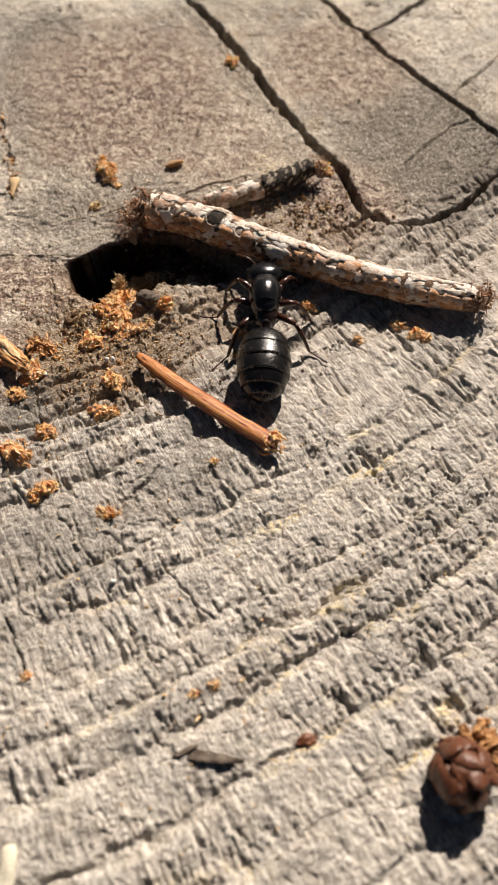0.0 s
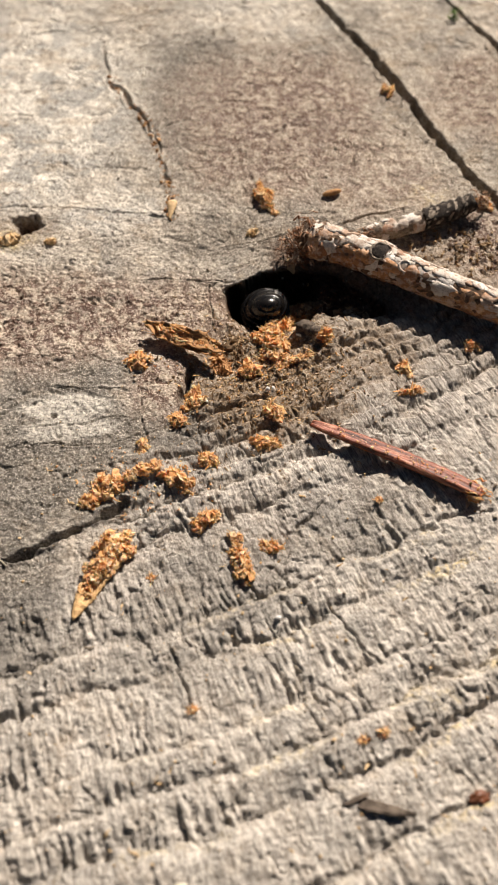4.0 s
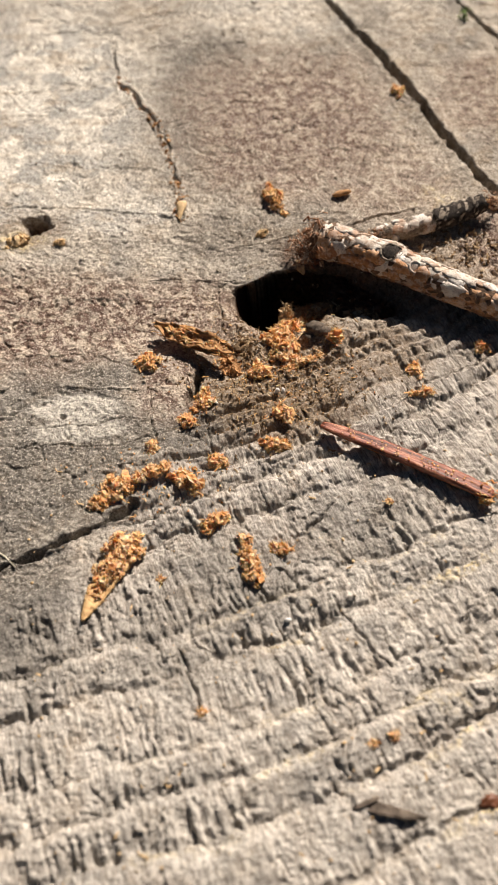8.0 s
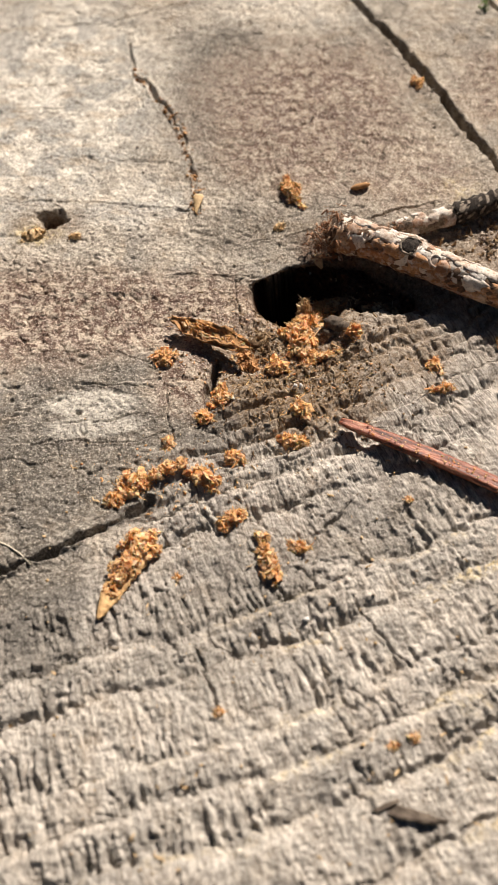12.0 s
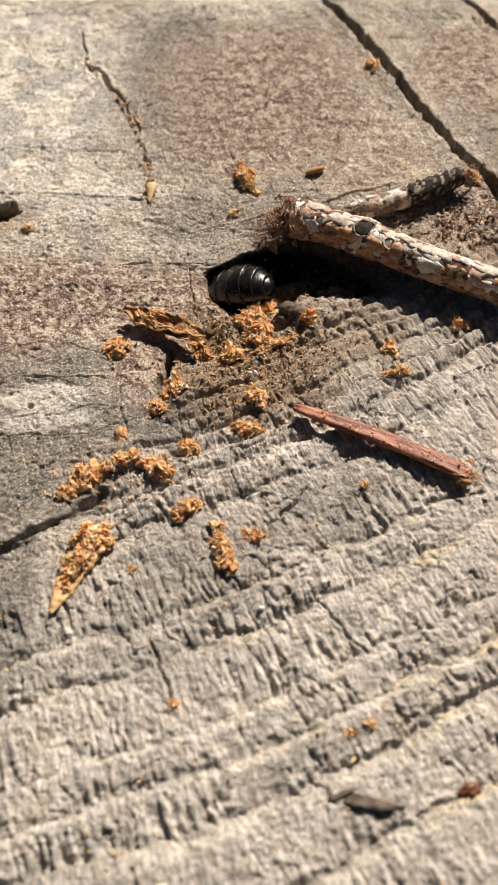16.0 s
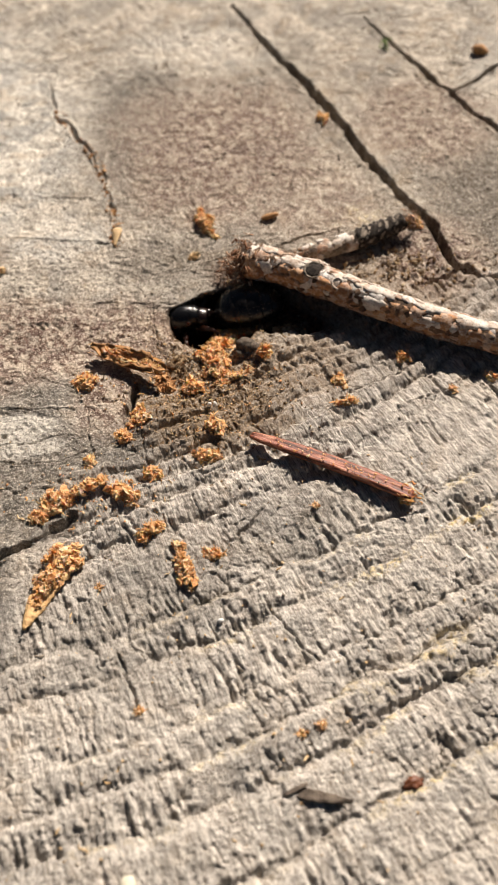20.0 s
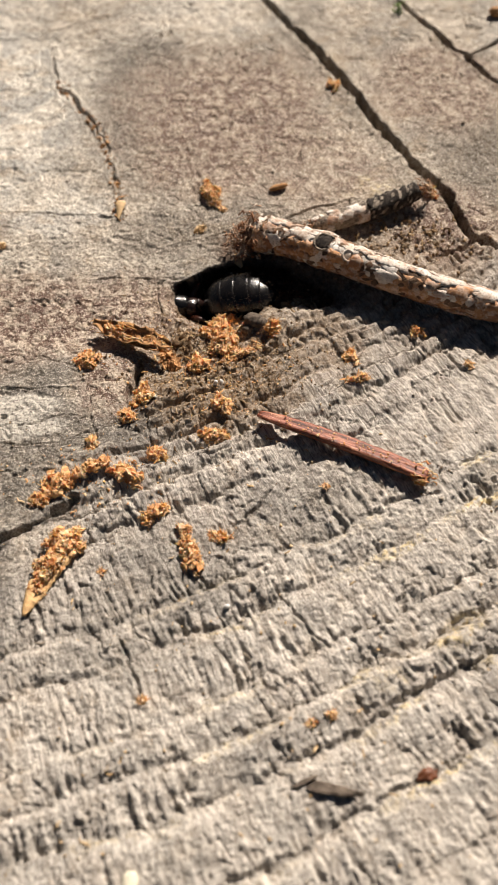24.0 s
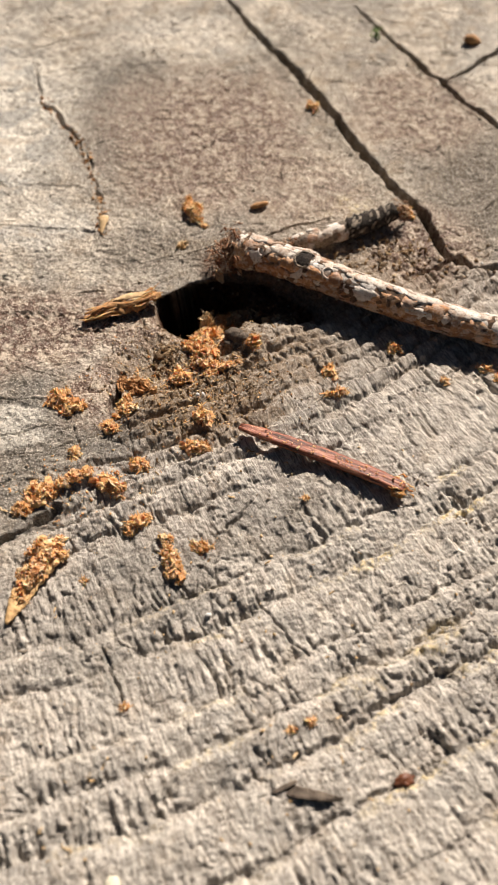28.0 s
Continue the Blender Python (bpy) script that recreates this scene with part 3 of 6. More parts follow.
    h -= bare * (0.05 + 0.26 * smooth(-0.05, 0.3, lattice(84, x, y, 0.22, 3))) * smooth(0.09, 0.02, crazed)
    h -= bare * 0.2 * smooth(0.42, 0.62, lattice(85, (arc + warp) * 1.1, r * 0.7, 1.0, 3, 0.6))
    # splintered pits
    pit = smooth(0.25, 0.55, lattice(26, (arc + warp) * 0.8, r * 0.6, 0.85, 4, 0.6))
    h -= 0.28 * pit * low * smooth(-0.05, 0.4, lattice(27, x, y, 0.09, 2) + 0.02 * x)
    # the finer grained old surface
    grain = lattice(30, x, y, 1.6, 3, 0.6)
    h += (1 - low) * (1 - 0.45 * smooth(68, 76, y)) * (0.10 * grain + 0.10 * lattice(31, x * 0.6, y, 0.5, 3) + 0.10 * lattice(32, x, y, 3.1, 2))
    scuff = smooth(0.22, 0.5, lattice(34, x * 0.55, y, 0.9, 4, 0.65))
    h -= (1 - low) * 0.15 * scuff
    h += low * (0.12 * lattice(33, x, y, 1.4, 2, 0.7) + 0.16 * lattice(88, x, y, 2.9, 3, 0.8)) * (1 - 0.55 * smooth(38, 46, y))
    # raised grey block with an undercut front edge
    front = smooth(-0.5, 0.35, (y - 31.2) - 0.62 * (x + 32.0) + 0.8 * lattice(35, x, y, 0.4, 3))
    block = front * smooth(-20.5, -22.5, x) * smooth(55, 48, y)
    h += 0.5 * block
    under, _ = line_distance(x, y + 0.3 * lattice(36, x, y, 0.7, 2), [(-40.0, 26.0), (-33.9, 30.2), (-29.8, 32.7), (-26.5, 34.7), (-24.0, 36.6)])
    h -= 1.1 * smooth(0.30, 0.06, under + 0.5 * lattice(37, x, y, 0.7, 3))
    # worn shallow apron before the nest hole
    apron = smooth(1.15, 0.45, oval(x, y, -14.0, 53.0, 6.5, 5.0))
    h += apron * (-0.8 + 0.25 * lattice(38, x, y, 0.8, 4, 0.7))
    dirt_shade = np.zeros_like(x)
    for w, d, wander, pts in CRACKS:
        if w < 0.17 and pts[0][1] > 68:
            w, d = 0.16, 0.85 * d
        wx, wy = wander * lattice(41, x, y, 0.45, 3), wander * lattice(42, x, y, 0.45, 3)
        dist, along = line_distance(x + wx, y + wy, pts)
        taper = np.clip(1.25 * np.sin(math.pi * np.clip(along, 0.03, 0.97)) ** 0.5, 0.35, 1.0)
        jag = 1 + 0.6 * lattice(43, x, y, 1.1, 3)
        h -= (2.0 if d > 0.75 else 0.75) * d * smooth(w * taper * jag, w * 0.55 * taper * jag, dist)
        # dirt and painted shade fill the widest cracks
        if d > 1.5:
            dirt_shade = np.maximum(dirt_shade, smooth(w * 1.1 * taper * jag, w * 0.75 * taper * jag, dist) * np.clip(0.95 + 0.8 * lattice(48, x, y, 0.6, 3), 0, 1))
        h += 0.10 * d ** 0.5 * smooth(w * 3.5, w * 1.2, dist)
    # wide cavity under the big twig, then the shaft of the nest
    saddle, _ = line_distance(x, y, [(-10.0, 65.9), (-7.0, 65.0), (-2.5, 63.2), (1.7, 61.2), (6.0, 59.3), (10.0, 57.8), (15.0, 56.2), (20.0, 55.0)])
    # unseen ridge added under the twig to keep sun out of the cavity
    h += 0.75 * smooth(1.5, 0.2, saddle + 0.3 * lattice(79, x, y, 0.8, 3))
    ragged = 0.17 * lattice(45, x, y, 0.55, 2) + 0.12 * lattice(49, x, y, 1.5, 3, 0.65)
    trench = smooth(1.1, 0.62, oval(x, y, -7.2, 61.0, 6.0, 2.7, -20) + ragged)
    h += (-1.7 + 0.45 * lattice(80, x, y, 0.7, 4, 0.65)) * trench
    roof = 1.3 * smooth(-0.5, 1.1, (y - 61.4) - 0.5 * (x + 17.5) + 0.5 * lattice(47, x, y, 0.7, 3))
    bowl = oval(x, y, -13.6, 60.2, 4.6, 3.7, -6) + 0.6 * ragged + roof
    h -= 6.2 * smooth(1.06, 0.62, bowl)
    shaft = oval(x, y, -14.6, 60.3, 2.9, 3.0) + 0.5 * ragged + 0.8 * roof
    h -= 24.0 * smooth(1.0, 0.72, shaft)
    h -= 0.7 * smooth(1.3, 1.0, bowl) * smooth(61, 57, y)
    # nest mask: rotten lining, with shade painted in by depth
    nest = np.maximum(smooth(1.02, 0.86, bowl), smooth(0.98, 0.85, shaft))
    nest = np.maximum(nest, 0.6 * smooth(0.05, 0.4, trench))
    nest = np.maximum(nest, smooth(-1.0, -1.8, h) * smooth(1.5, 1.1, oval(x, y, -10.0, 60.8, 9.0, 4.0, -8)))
    # shade under and before the twig, painted into the same mask
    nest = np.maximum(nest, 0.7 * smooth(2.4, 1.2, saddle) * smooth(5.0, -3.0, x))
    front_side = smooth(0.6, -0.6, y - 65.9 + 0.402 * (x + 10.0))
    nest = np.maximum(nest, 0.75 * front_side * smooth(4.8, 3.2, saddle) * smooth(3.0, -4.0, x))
    # small worm pit in the far pale wood, its floor coloured dark
    nest = np.maximum(nest, 0.9 * smooth(0.9, 0.3, oval(x, y, -38.9, 67.9, 1.8, 1.5) + 2.2 * ragged))
    h -= 1.7 * smooth(1.1, 0.15, oval(x, y, -38.9, 67.9, 1.8, 1.5) + 2.2 * ragged)
    h -= 0.5 * smooth(1.0, 0.4, oval(x, y, -31.4, 44.6, 0.35, 0.35))
    masks = {"low": low, "deep": deep, "f": f, "width": width, "ring": ring, "arc": arc, "r": r, "nest": nest, "dirt_shade": dirt_shade}
    return h, masks


def stains(x, y, k):
    """Where crust, dirt, bleaching, dust and the nest's painted dark lie."""
    n1, n2 = lattice(51, x, y, 0.11, 4, 0.6), lattice(52, x, y, 0.3, 4, 0.6)
    def patch(cx, cy, rx, ry, turn=0.0, soft=0.45):
        return smooth(1 + soft, 1 - soft, oval(x, y, cx, cy, rx, ry, turn) + 0.35 * n1 + 0.2 * n2)
    red = np.maximum.reduce([
        patch(-15.0, 86.0, 12.0, 10.5, 20), patch(-29.0, 56.6, 12.5, 5.2, 4), patch(-40.0, 55.5, 8.0, 6.0),
        patch(9.0, 68.5, 5.0, 4.8, 30), patch(-22.6, 48.5, 2.6, 3.6), 0.75 * patch(9.5, 90.0, 7.5, 8.0, 20), 0.6 * patch(-4.0, 78, 7.0, 6.0)])
    dark = np.maximum.reduce([
        0.85 * patch(-31.5, 40.0, 9.5, 7.6, 20), 0.25 * patch(-22.5, 29.5, 7.0, 6.0, 30), 0.95 * patch(-32.0, 28.0, 5.0, 7.0, 20), 0.9 * patch(-36.0, 38.0, 5.0, 6.0), 1.0 * patch(-23.5, 89.0, 7.0, 11.0, 12, 0.6), 0.45 * patch(-13.0, 85.0, 9.0, 9.0, 12, 0.6), 0.4 * patch(-13.0, 95.0, 6.0, 5.0), 0.35 * patch(13.0, 92.0, 5.0, 6.0), 0.5 * patch(-17.0, 69.0, 8.0, 3.0, 8), 0.85 * patch(-31.0, 49.5, 7.0, 2.5, 6),
        0.6 * patch(-15.0, 67.5, 12.0, 3.2, 8), 1.0 * patch(18.5, 77.5, 9.5, 10.0, 30, 0.3), 0.55 * patch(-14.0, 31.0, 5.5, 4.0), 0.85 * patch(-21.5, 44.5, 4.0, 3.6), 0.5 * patch(-17.5, 47.0, 5.0, 3.0), 0.5 * patch(-19.0, 26.0, 5.0, 4.0), 0.5 * patch(-6.0, 36.0, 6.0, 3.5, 20),
        0.7 * patch(-32.0, 83.0, 2.2, 2.0, 0, 0.25), 0.75 * patch(-31.8, 77.9, 2.4, 2.0, 0, 0.25), 0.6 * patch(-38.0, 77.7, 2.4, 1.4, 0, 0.3), 0.5 * patch(-36.0, 86.5, 3.0, 1.6, 5, 0.3), 0.5 * patch(-6.0, 102.0, 5.0, 5.0)])
    pale = np.maximum.reduce([patch(-43.0, 87.0, 12.0, 19.0, 10), 0.7 * patch(-31.0, 71.0, 6.5, 4.0), 0.5 * patch(-17, 104, 9, 4), 0.45 * patch(24.0, 97.0, 9.0, 10.0), 0.12 * k["deep"]])
    # the long patch beside the twig: brown ground that also deepens its shade
    brown = np.maximum.reduce([patch(-13.0, 50.5, 8.0, 6.5, 15), 0.75 * patch(-5.5, 53.0, 7.5, 4.8, 20), 0.25 * patch(4.0, 55.0, 7.0, 3.5, 25), 0.9 * patch(-13.5, 57.0, 6.5, 4.5), 0.6 * patch(6.0, 64.5, 6.0, 3.0, -20), 0.6 * patch(-2.0, 60.2, 10.0, 2.4, -24), 0.7 * patch(-39.3, 67.5, 3.6, 2.4), 0.22 * patch(2.0, 78.0, 26.0, 26.0)])
    f = k["f"]
    gather = np.clip(0.1 + 1.7 * lattice(55, k["arc"] * 0.25, k["ring"] * 5.1, 0.7, 3), 0, 1)
    dust = k["low"] * k["deep"] * smooth(1.1, 0.15, f * k["width"]) * gather * np.clip(0.95 + 0.035 * x, 0.35, 1.5)
    dust = np.maximum(dust, 0.7 * patch(0.0, 75.0, 3.4, 2.0) * smooth(-0.1, 0.4, n2))
    dust = np.maximum.reduce([dust, 0.8 * patch(-40.0, 65.9, 2.2, 1.4), 0.7 * patch(-3.5, 6.0, 5.0, 1.3, 10) * smooth(-0.3, 0.3, n2), *[0.9 * patch(px, py, 1.6, 0.9, 20) * smooth(-0.2, 0.3, n2) for px, py in ((1.6, 22.4), (8.2, 33.5), (5.9, 25.0), (14.5, 18.0), (7.4, 27.0))]])
    light = np.maximum(patch(-30.3, 45.6, 3.6, 1.2, 6, 0.25), 0.9 * patch(-29.8, 43.3, 3.6, 1.0, 8, 0.25))
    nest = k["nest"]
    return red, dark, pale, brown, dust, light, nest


def graded(lo, hi, step, far_lo, far_hi):
    """Even steps in the seen stretch, widening beyond it."""
    mid = list(np.arange(lo, hi, step))
    out, s = [], step
    p = lo
    while p > far_lo:
        s = min(s * 1.35, 12)
        p -= s
        out.append(p)
    res = out[::-1] + mid
    p, s = mid[-1], step
    while p < far_hi:
        s = min(s * 1.35, 12)
        p += s
        res.append(p)
    return res


RADIUS = 280.0
gx = np.array(graded(-50.0, 32.0, 0.115, PITH[0] - RADIUS, PITH[0] + RADIUS))
near = [v for v in graded(4.0, 72.0, 0.10, PITH[1] - RADIUS, 71.0) if v < 72.0]
gy = np.array(near + [v for v in graded(72.1, 116.0, 0.17, 72.0, PITH[1] + RADIUS) if v > 72.05])
GX, GY = np.meshgrid(gx, gy)
TOP, FIELDS = relief(GX, GY)


def ground_at(x, y):
    """Height of the top by the nearest four grid points."""
    i = int(np.clip(np.searchsorted(gx, x) - 1, 0, len(gx) - 2))
    j = int(np.clip(np.searchsorted(gy, y) - 1, 0, len(gy) - 2))
    u, v = (x - gx[i]) / (gx[i + 1] - gx[i]), (y - gy[j]) / (gy[j + 1] - gy[j])
    return float((TOP[j, i] * (1 - u) + TOP[j, i + 1] * u) * (1 - v) + (TOP[j + 1, i] * (1 - u) + TOP[j + 1, i + 1] * u) * v)


def stump_top():
    nx, ny = len(gx), len(gy)
    # the hole's far wall is undercut
    under = smooth(-0.25, -3.2, TOP) * smooth(58.6, 61.0, GY) * smooth(67.5, 65.5, GY) * smooth(-21, -19, GX) * smooth(-4.0, -8.0, GX)
    verts = np.stack([GX.ravel(), (GY + 2.6 * under).ravel(), TOP.ravel()], 1) * MM
    idx = np.arange(nx * ny).reshape(ny, nx)
    quads = np.stack([idx[:-1, :-1], idx[:-1, 1:], idx[1:, 1:], idx[1:, :-1]], -1).reshape(-1, 4)
    keep = np.hypot(GX.ravel() - PITH[0], GY.ravel() - PITH[1]) < RADIUS
    quads = quads[keep[quads].all(1)]
    used = np.unique(quads)
    remap = np.full(nx * ny, -1)
    remap[used] = np.arange(len(used))
    quads, verts = remap[quads], verts[used]
    me = bpy.data.meshes.new("stump")
    me.vertices.add(len(verts))
    me.vertices.foreach_set("co", verts.ravel())
    me.loops.add(quads.size)
    me.loops.foreach_set("vertex_index", quads.ravel())
    me.polygons.add(len(quads))
    me.polygons.foreach_set("loop_start", np.arange(len(quads)) * 4)
    me.polygons.foreach_set("loop_total", np.full(len(quads), 4))
    me.polygons.foreach_set("use_smooth", np.ones(len(quads), bool))
    me.update(calc_edges=True)
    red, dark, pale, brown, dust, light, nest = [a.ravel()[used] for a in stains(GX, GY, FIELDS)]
    for name, cols in (("stain", (red, dark, pale, np.ones(len(used)))), ("cover", (dust, FIELDS["low"].ravel()[used], light, np.ones(len(used)))), ("soil_shade", (brown, nest, FIELDS["dirt_shade"].ravel()[used], np.ones(len(used))))):
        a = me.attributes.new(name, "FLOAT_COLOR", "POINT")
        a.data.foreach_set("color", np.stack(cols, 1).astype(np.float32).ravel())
    a = me.attributes.new("grain", "FLOAT_VECTOR", "POINT")
    a.data.foreach_set("vector", np.stack([FIELDS["arc"].ravel()[used] * 2.2, FIELDS["r"].ravel()[used] * 0.42, FIELDS["ring"].ravel()[used] * 3.7], 1).astype(np.float32).ravel())
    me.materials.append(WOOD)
    return new("wood_top", me)


stump = tagged(new("stump"), "weathered grey sawn tree stump with cracks, growth rings and a nest hole", "tree stump", kind="structure")
top = stump_top()
top.parent = stump
a = np.linspace(0, 2 * math.pi, 97)[:-1]
rim = 1 + 0.02 * np.sin(a * 7) + 0.012 * np.sin(a * 17 + 1)
sv = [(PITH[0] + RADIUS * k * g * math.cos(t), PITH[1] + RADIUS * k * g * math.sin(t), z) for g, z in ((0.985, -0.6), (1.0, -8), (1.03, -150), (1.2, -300)) for t, k in zip(a, rim)]
part("bark_side", (np.array(sv), [(i * 96 + j, i * 96 + (j + 1) % 96, (i + 1) * 96 + (j + 1) % 96, (i + 1) * 96 + j) for i in range(3) for j in range(96)]), SIDE, stump, "rough brown bark mantle")
tagged(part("ground", ([(-3e5, -3e5, -298), (3e5, -3e5, -298), (3e5, 3e5, -298), (-3e5, 3e5, -298)], [(0, 1, 2, 3)]), FLOOR), "brown forest floor around the stump", "ground", kind="structure")


# ---------------------------------------------------------------- twigs
def bark_patch(rng, path, radius, u, ang, length, arc, lift):
    """A curved scale of bark that stands proud of a twig; path is a spline array."""
    rows_n, cols_n = 5, 5
    n = len(path)
    verts = []
    edge = 1 + rng.normal(0, 0.2, (rows_n, cols_n))
    for layer in (1, 0):
        for i in range(rows_n):
            for j in range(cols_n):
                s, c = (i / (rows_n - 1) - 0.5) * 2, (j / (cols_n - 1) - 0.5) * 2
                k = u * (n - 1) + s * 0.5 * length * edge[i, j] * (1 - 0.22 * c * c)
                k = float(np.clip(k, 0, n - 1.001))
                q, fr = int(k), k - int(k)
                p = path[q] * (1 - fr) + path[q + 1] * fr
                t = path[q + 1] - path[q]
                t = t / np.linalg.norm(t)
                side = np.cross(t, (0, 0, 1.0))
                side /= np.linalg.norm(side)
                upv = np.cross(side, t)
                th = ang + c * arc * 0.5 * edge[i, j] * (1 - 0.25 * s * s)
                dome = 1 - max(abs(s), abs(c)) ** 5
                rr = radius[q] + (lift * (0.6 + 0.4 * dome) * (1 + rng.normal(0, 0.10)) if layer else -0.22)
                verts.append(p + side * math.cos(th) * rr + upv * math.sin(th) * rr)
    g = np.arange(rows_n * cols_n * 2).reshape(2, rows_n, cols_n)
    faces = [(g[0, i, j], g[0, i, j + 1], g[0, i + 1, j + 1], g[0, i + 1, j]) for i in range(rows_n - 1) for j in range(cols_n - 1)]
    for (i, j), (i2, j2) in [((0, j), (0, j + 1)) for j in range(4)] + [((4, j + 1), (4, j)) for j in range(4)] + [((i + 1, 0), (i, 0)) for i in range(4)] + [((i, 4), (i + 1, 4)) for i in range(4)]:
        faces.append((g[0, i, j], g[1, i, j], g[1, i2, j2], g[0, i2, j2]))
    return np.array(verts), [tuple(f)[::-1] for f in faces]


def fray(rng, place, n, spread, length, width, aim):
    """A tuft of torn bark fibres."""
    out = []
    for _ in range(n):
        p = np.array(place) + rng.normal(0, 1, 3) * spread
        d = np.array(aim) + rng.normal(0, 0.8, 3)
        d /= np.linalg.norm(d)
        L = length * rng.uniform(0.4, 1.2)
        bend = rng.normal(0, 0.35, 3) * L
        out.append(tube([p, p + d * L * 0.5 + bend * 0.3, p + d * L + bend], width * rng.uniform(0.5, 1.3) * np.array([1, 0.8, 0.35]), 4, 0.45))
    return join(*out)


def torn(rng, place, size, n):
    """A crumbling end: ragged flakes, grains and short fibres."""
    out = []
    for i in range(n):
        p = np.array(place) + rng.normal(0, 0.42, 3) * size
        out.append(moved(crumb(rng, size * rng.uniform(0.03, 0.13)), P(*p)))
        for _ in range(2):
            out.append(moved(fibre(rng, size * rng.uniform(0.2, 0.6), rng.uniform(0.02, 0.06) * size), P(*(p + rng.normal(0, 0.12, 3) * size))))
    return join(*out)


def big_twig():
    rng = np.random.RandomState(5)
    path = spline([(-10.6, 65.5, 2.2), (-7.0, 64.4, 2.3), (-2.5, 62.6, 2.1), (1.7, 60.6, 1.9), (6.0, 58.7, 1.8), (10.0, 57.2, 1.7), (15.0, 55.6, 1.6), (20.6, 54.4, 1.5)], 70)
    u = np.linspace(0, 1, 70)
    radius = np.interp(u, [0, 0.05, 0.2, 0.27, 0.36, 0.6, 0.85, 1], [1.55, 1.75, 1.6, 1.68, 1.48, 1.4, 1.3, 1.15]) + 0.06 * rng.normal(0, 1, 70)
    twig = tagged(new("twig"), "thick dry pine twig with flaking grey and orange bark", "twig")
    part("stem", tube(path, radius, 26, rough=0.035, rng=rng), CORE, twig)
    for row in range(24):
        for col in range(9):
            uu = 0.045 + 0.935 * (row + 0.5 * (col % 2) + rng.uniform(-0.35, 0.35)) / 24.0
            deg = -66 + col * 34 + rng.uniform(-10, 10)
            if uu > 0.985 or rng.uniform() < 0.05:
                continue
            bleached = 52 + rng.normal(0, 22) < deg < 165
            part("bark_scale", bark_patch(rng, path, radius, uu, radians(deg), rng.uniform(3.0, 5.4), radians(rng.uniform(36, 58)), rng.uniform(0.0, 0.12)), PLATE if bleached else RUSTPLATE, twig)
    # a dark knot with a ring, and a round pale scar
    kn = path[int(0.275 * 69)] + np.array([-0.2, -0.35, 1.5])
    part("knot", moved((BALL_V * (0.95, 0.8, 0.35) * (1 + rng.normal(0, 0.05, (len(BALL_V), 1))), BALL_F), P(*kn, 20, 0, 20)), CHAR, twig, "dark knot on the bark")
    part("knot_rim", moved((tube([(0.95 * math.cos(t), 0.8 * math.sin(t), 0.10) for t in np.linspace(0, 6.28, 22)], 0.13, 6, rough=0.5, rng=rng)), P(*kn, 20, 0, 20)), GREYBARK, twig)
    sc = path[int(0.345 * 69)] + np.array([-0.15, -0.75, 1.3])
    part("branch_scar", moved(join((BALL_V * (0.5, 0.5, 0.16), BALL_F), tube([(0.52 * math.cos(t), 0.52 * math.sin(t), 0.06) for t in np.linspace(0, 6.28, 18)], 0.14, 6, rough=0.25, rng=rng)), P(*sc, 32, 0, 15)), PLATE, twig, "round pale branch scar")
    part("torn_end", join(torn(rng, path[1] + np.array([0, 0, 0.4]), 1.7, 110), torn(rng, path[0] + np.array([-0.5, -0.9, -0.4]), 1.7, 120), fray(rng, path[1] + np.array([0, -0.3, 0.9]), 50, 0.75, 1.0, 0.09, (-0.3, -0.6, 0.3))), FRAY, twig, "torn red-brown bark at the broken end")
    part("torn_end", torn(rng, path[-1] + np.array([0.1, 0, 0.2]), 1.5, 110), FRAY, twig, "torn red-brown bark at the broken end")


def small_twig():
    rng = np.random.RandomState(9)
    path = spline([(-4.6, 67.3, 0.95), (-2.0, 68.4, 1.0), (1.0, 69.6, 1.05), (3.6, 70.9, 1.15), (5.9, 72.0, 1.35)], 36)
    radius = np.interp(np.linspace(0, 1, 36), [0, 0.08, 0.4, 0.75, 1], [0.75, 0.98, 0.92, 0.9, 0.82]) + 0.04 * rng.normal(0, 1, 36)
    twig = tagged(new("twig"), "short grey twig stub with a blackened broken end", "twig")
    part("stem", tube(path, radius, 22, rough=0.05, rng=rng), GREYBARK, twig)
    part("broken_end", join(tube(path[17:], radius[17:] * 1.10, 18, rough=0.12, rng=rng), torn(rng, path[-1], 0.8, 34)), CHAR, twig, "blackened splintered end")
    for k in range(13):
        part("bark_scale", bark_patch(rng, path, radius, rng.uniform(0.05, 0.50), radians(rng.uniform(-20, 190)), rng.uniform(2.0, 4.2), rng.uniform(0.6, 1.2), rng.uniform(0.04, 0.14)), PLATE, twig)
    part("torn_end", torn(rng, path[0] + np.array([0.3, -0.2, 0.2]), 1.0, 60), FRAY, twig, "frayed red-brown bark end")
    part("torn_end", torn(rng, path[-1] + np.array([0.9, 0.3, 0.1]), 1.1, 60), FRAY, twig, "frayed red-brown bark end")


big_twig()
small_twig()


# ---------------------------------------------------------------- felted shavings
def lump(rng, size):
    """A felted ball of fine wood dust with an uneven outline."""
    v = LUMP_V.copy()
    d = np.ones(len(v))
    for k, a in ((2.0, 0.28), (4.5, 0.2)):
        for _ in range(2):
            d += a * np.sin(v @ rng.normal(0, 1, 3) * k + rng.uniform(0, 6.3))
    d += rng.normal(0, 0.22, len(v))
    v = v * np.clip(d, 0.3, 2.0)[:, None] * rng.uniform(0.4, 1.4, 3) * size
    return moved((v, LUMP_F), pose(0, 0, 0, *rng.uniform(0, 360, 3)))


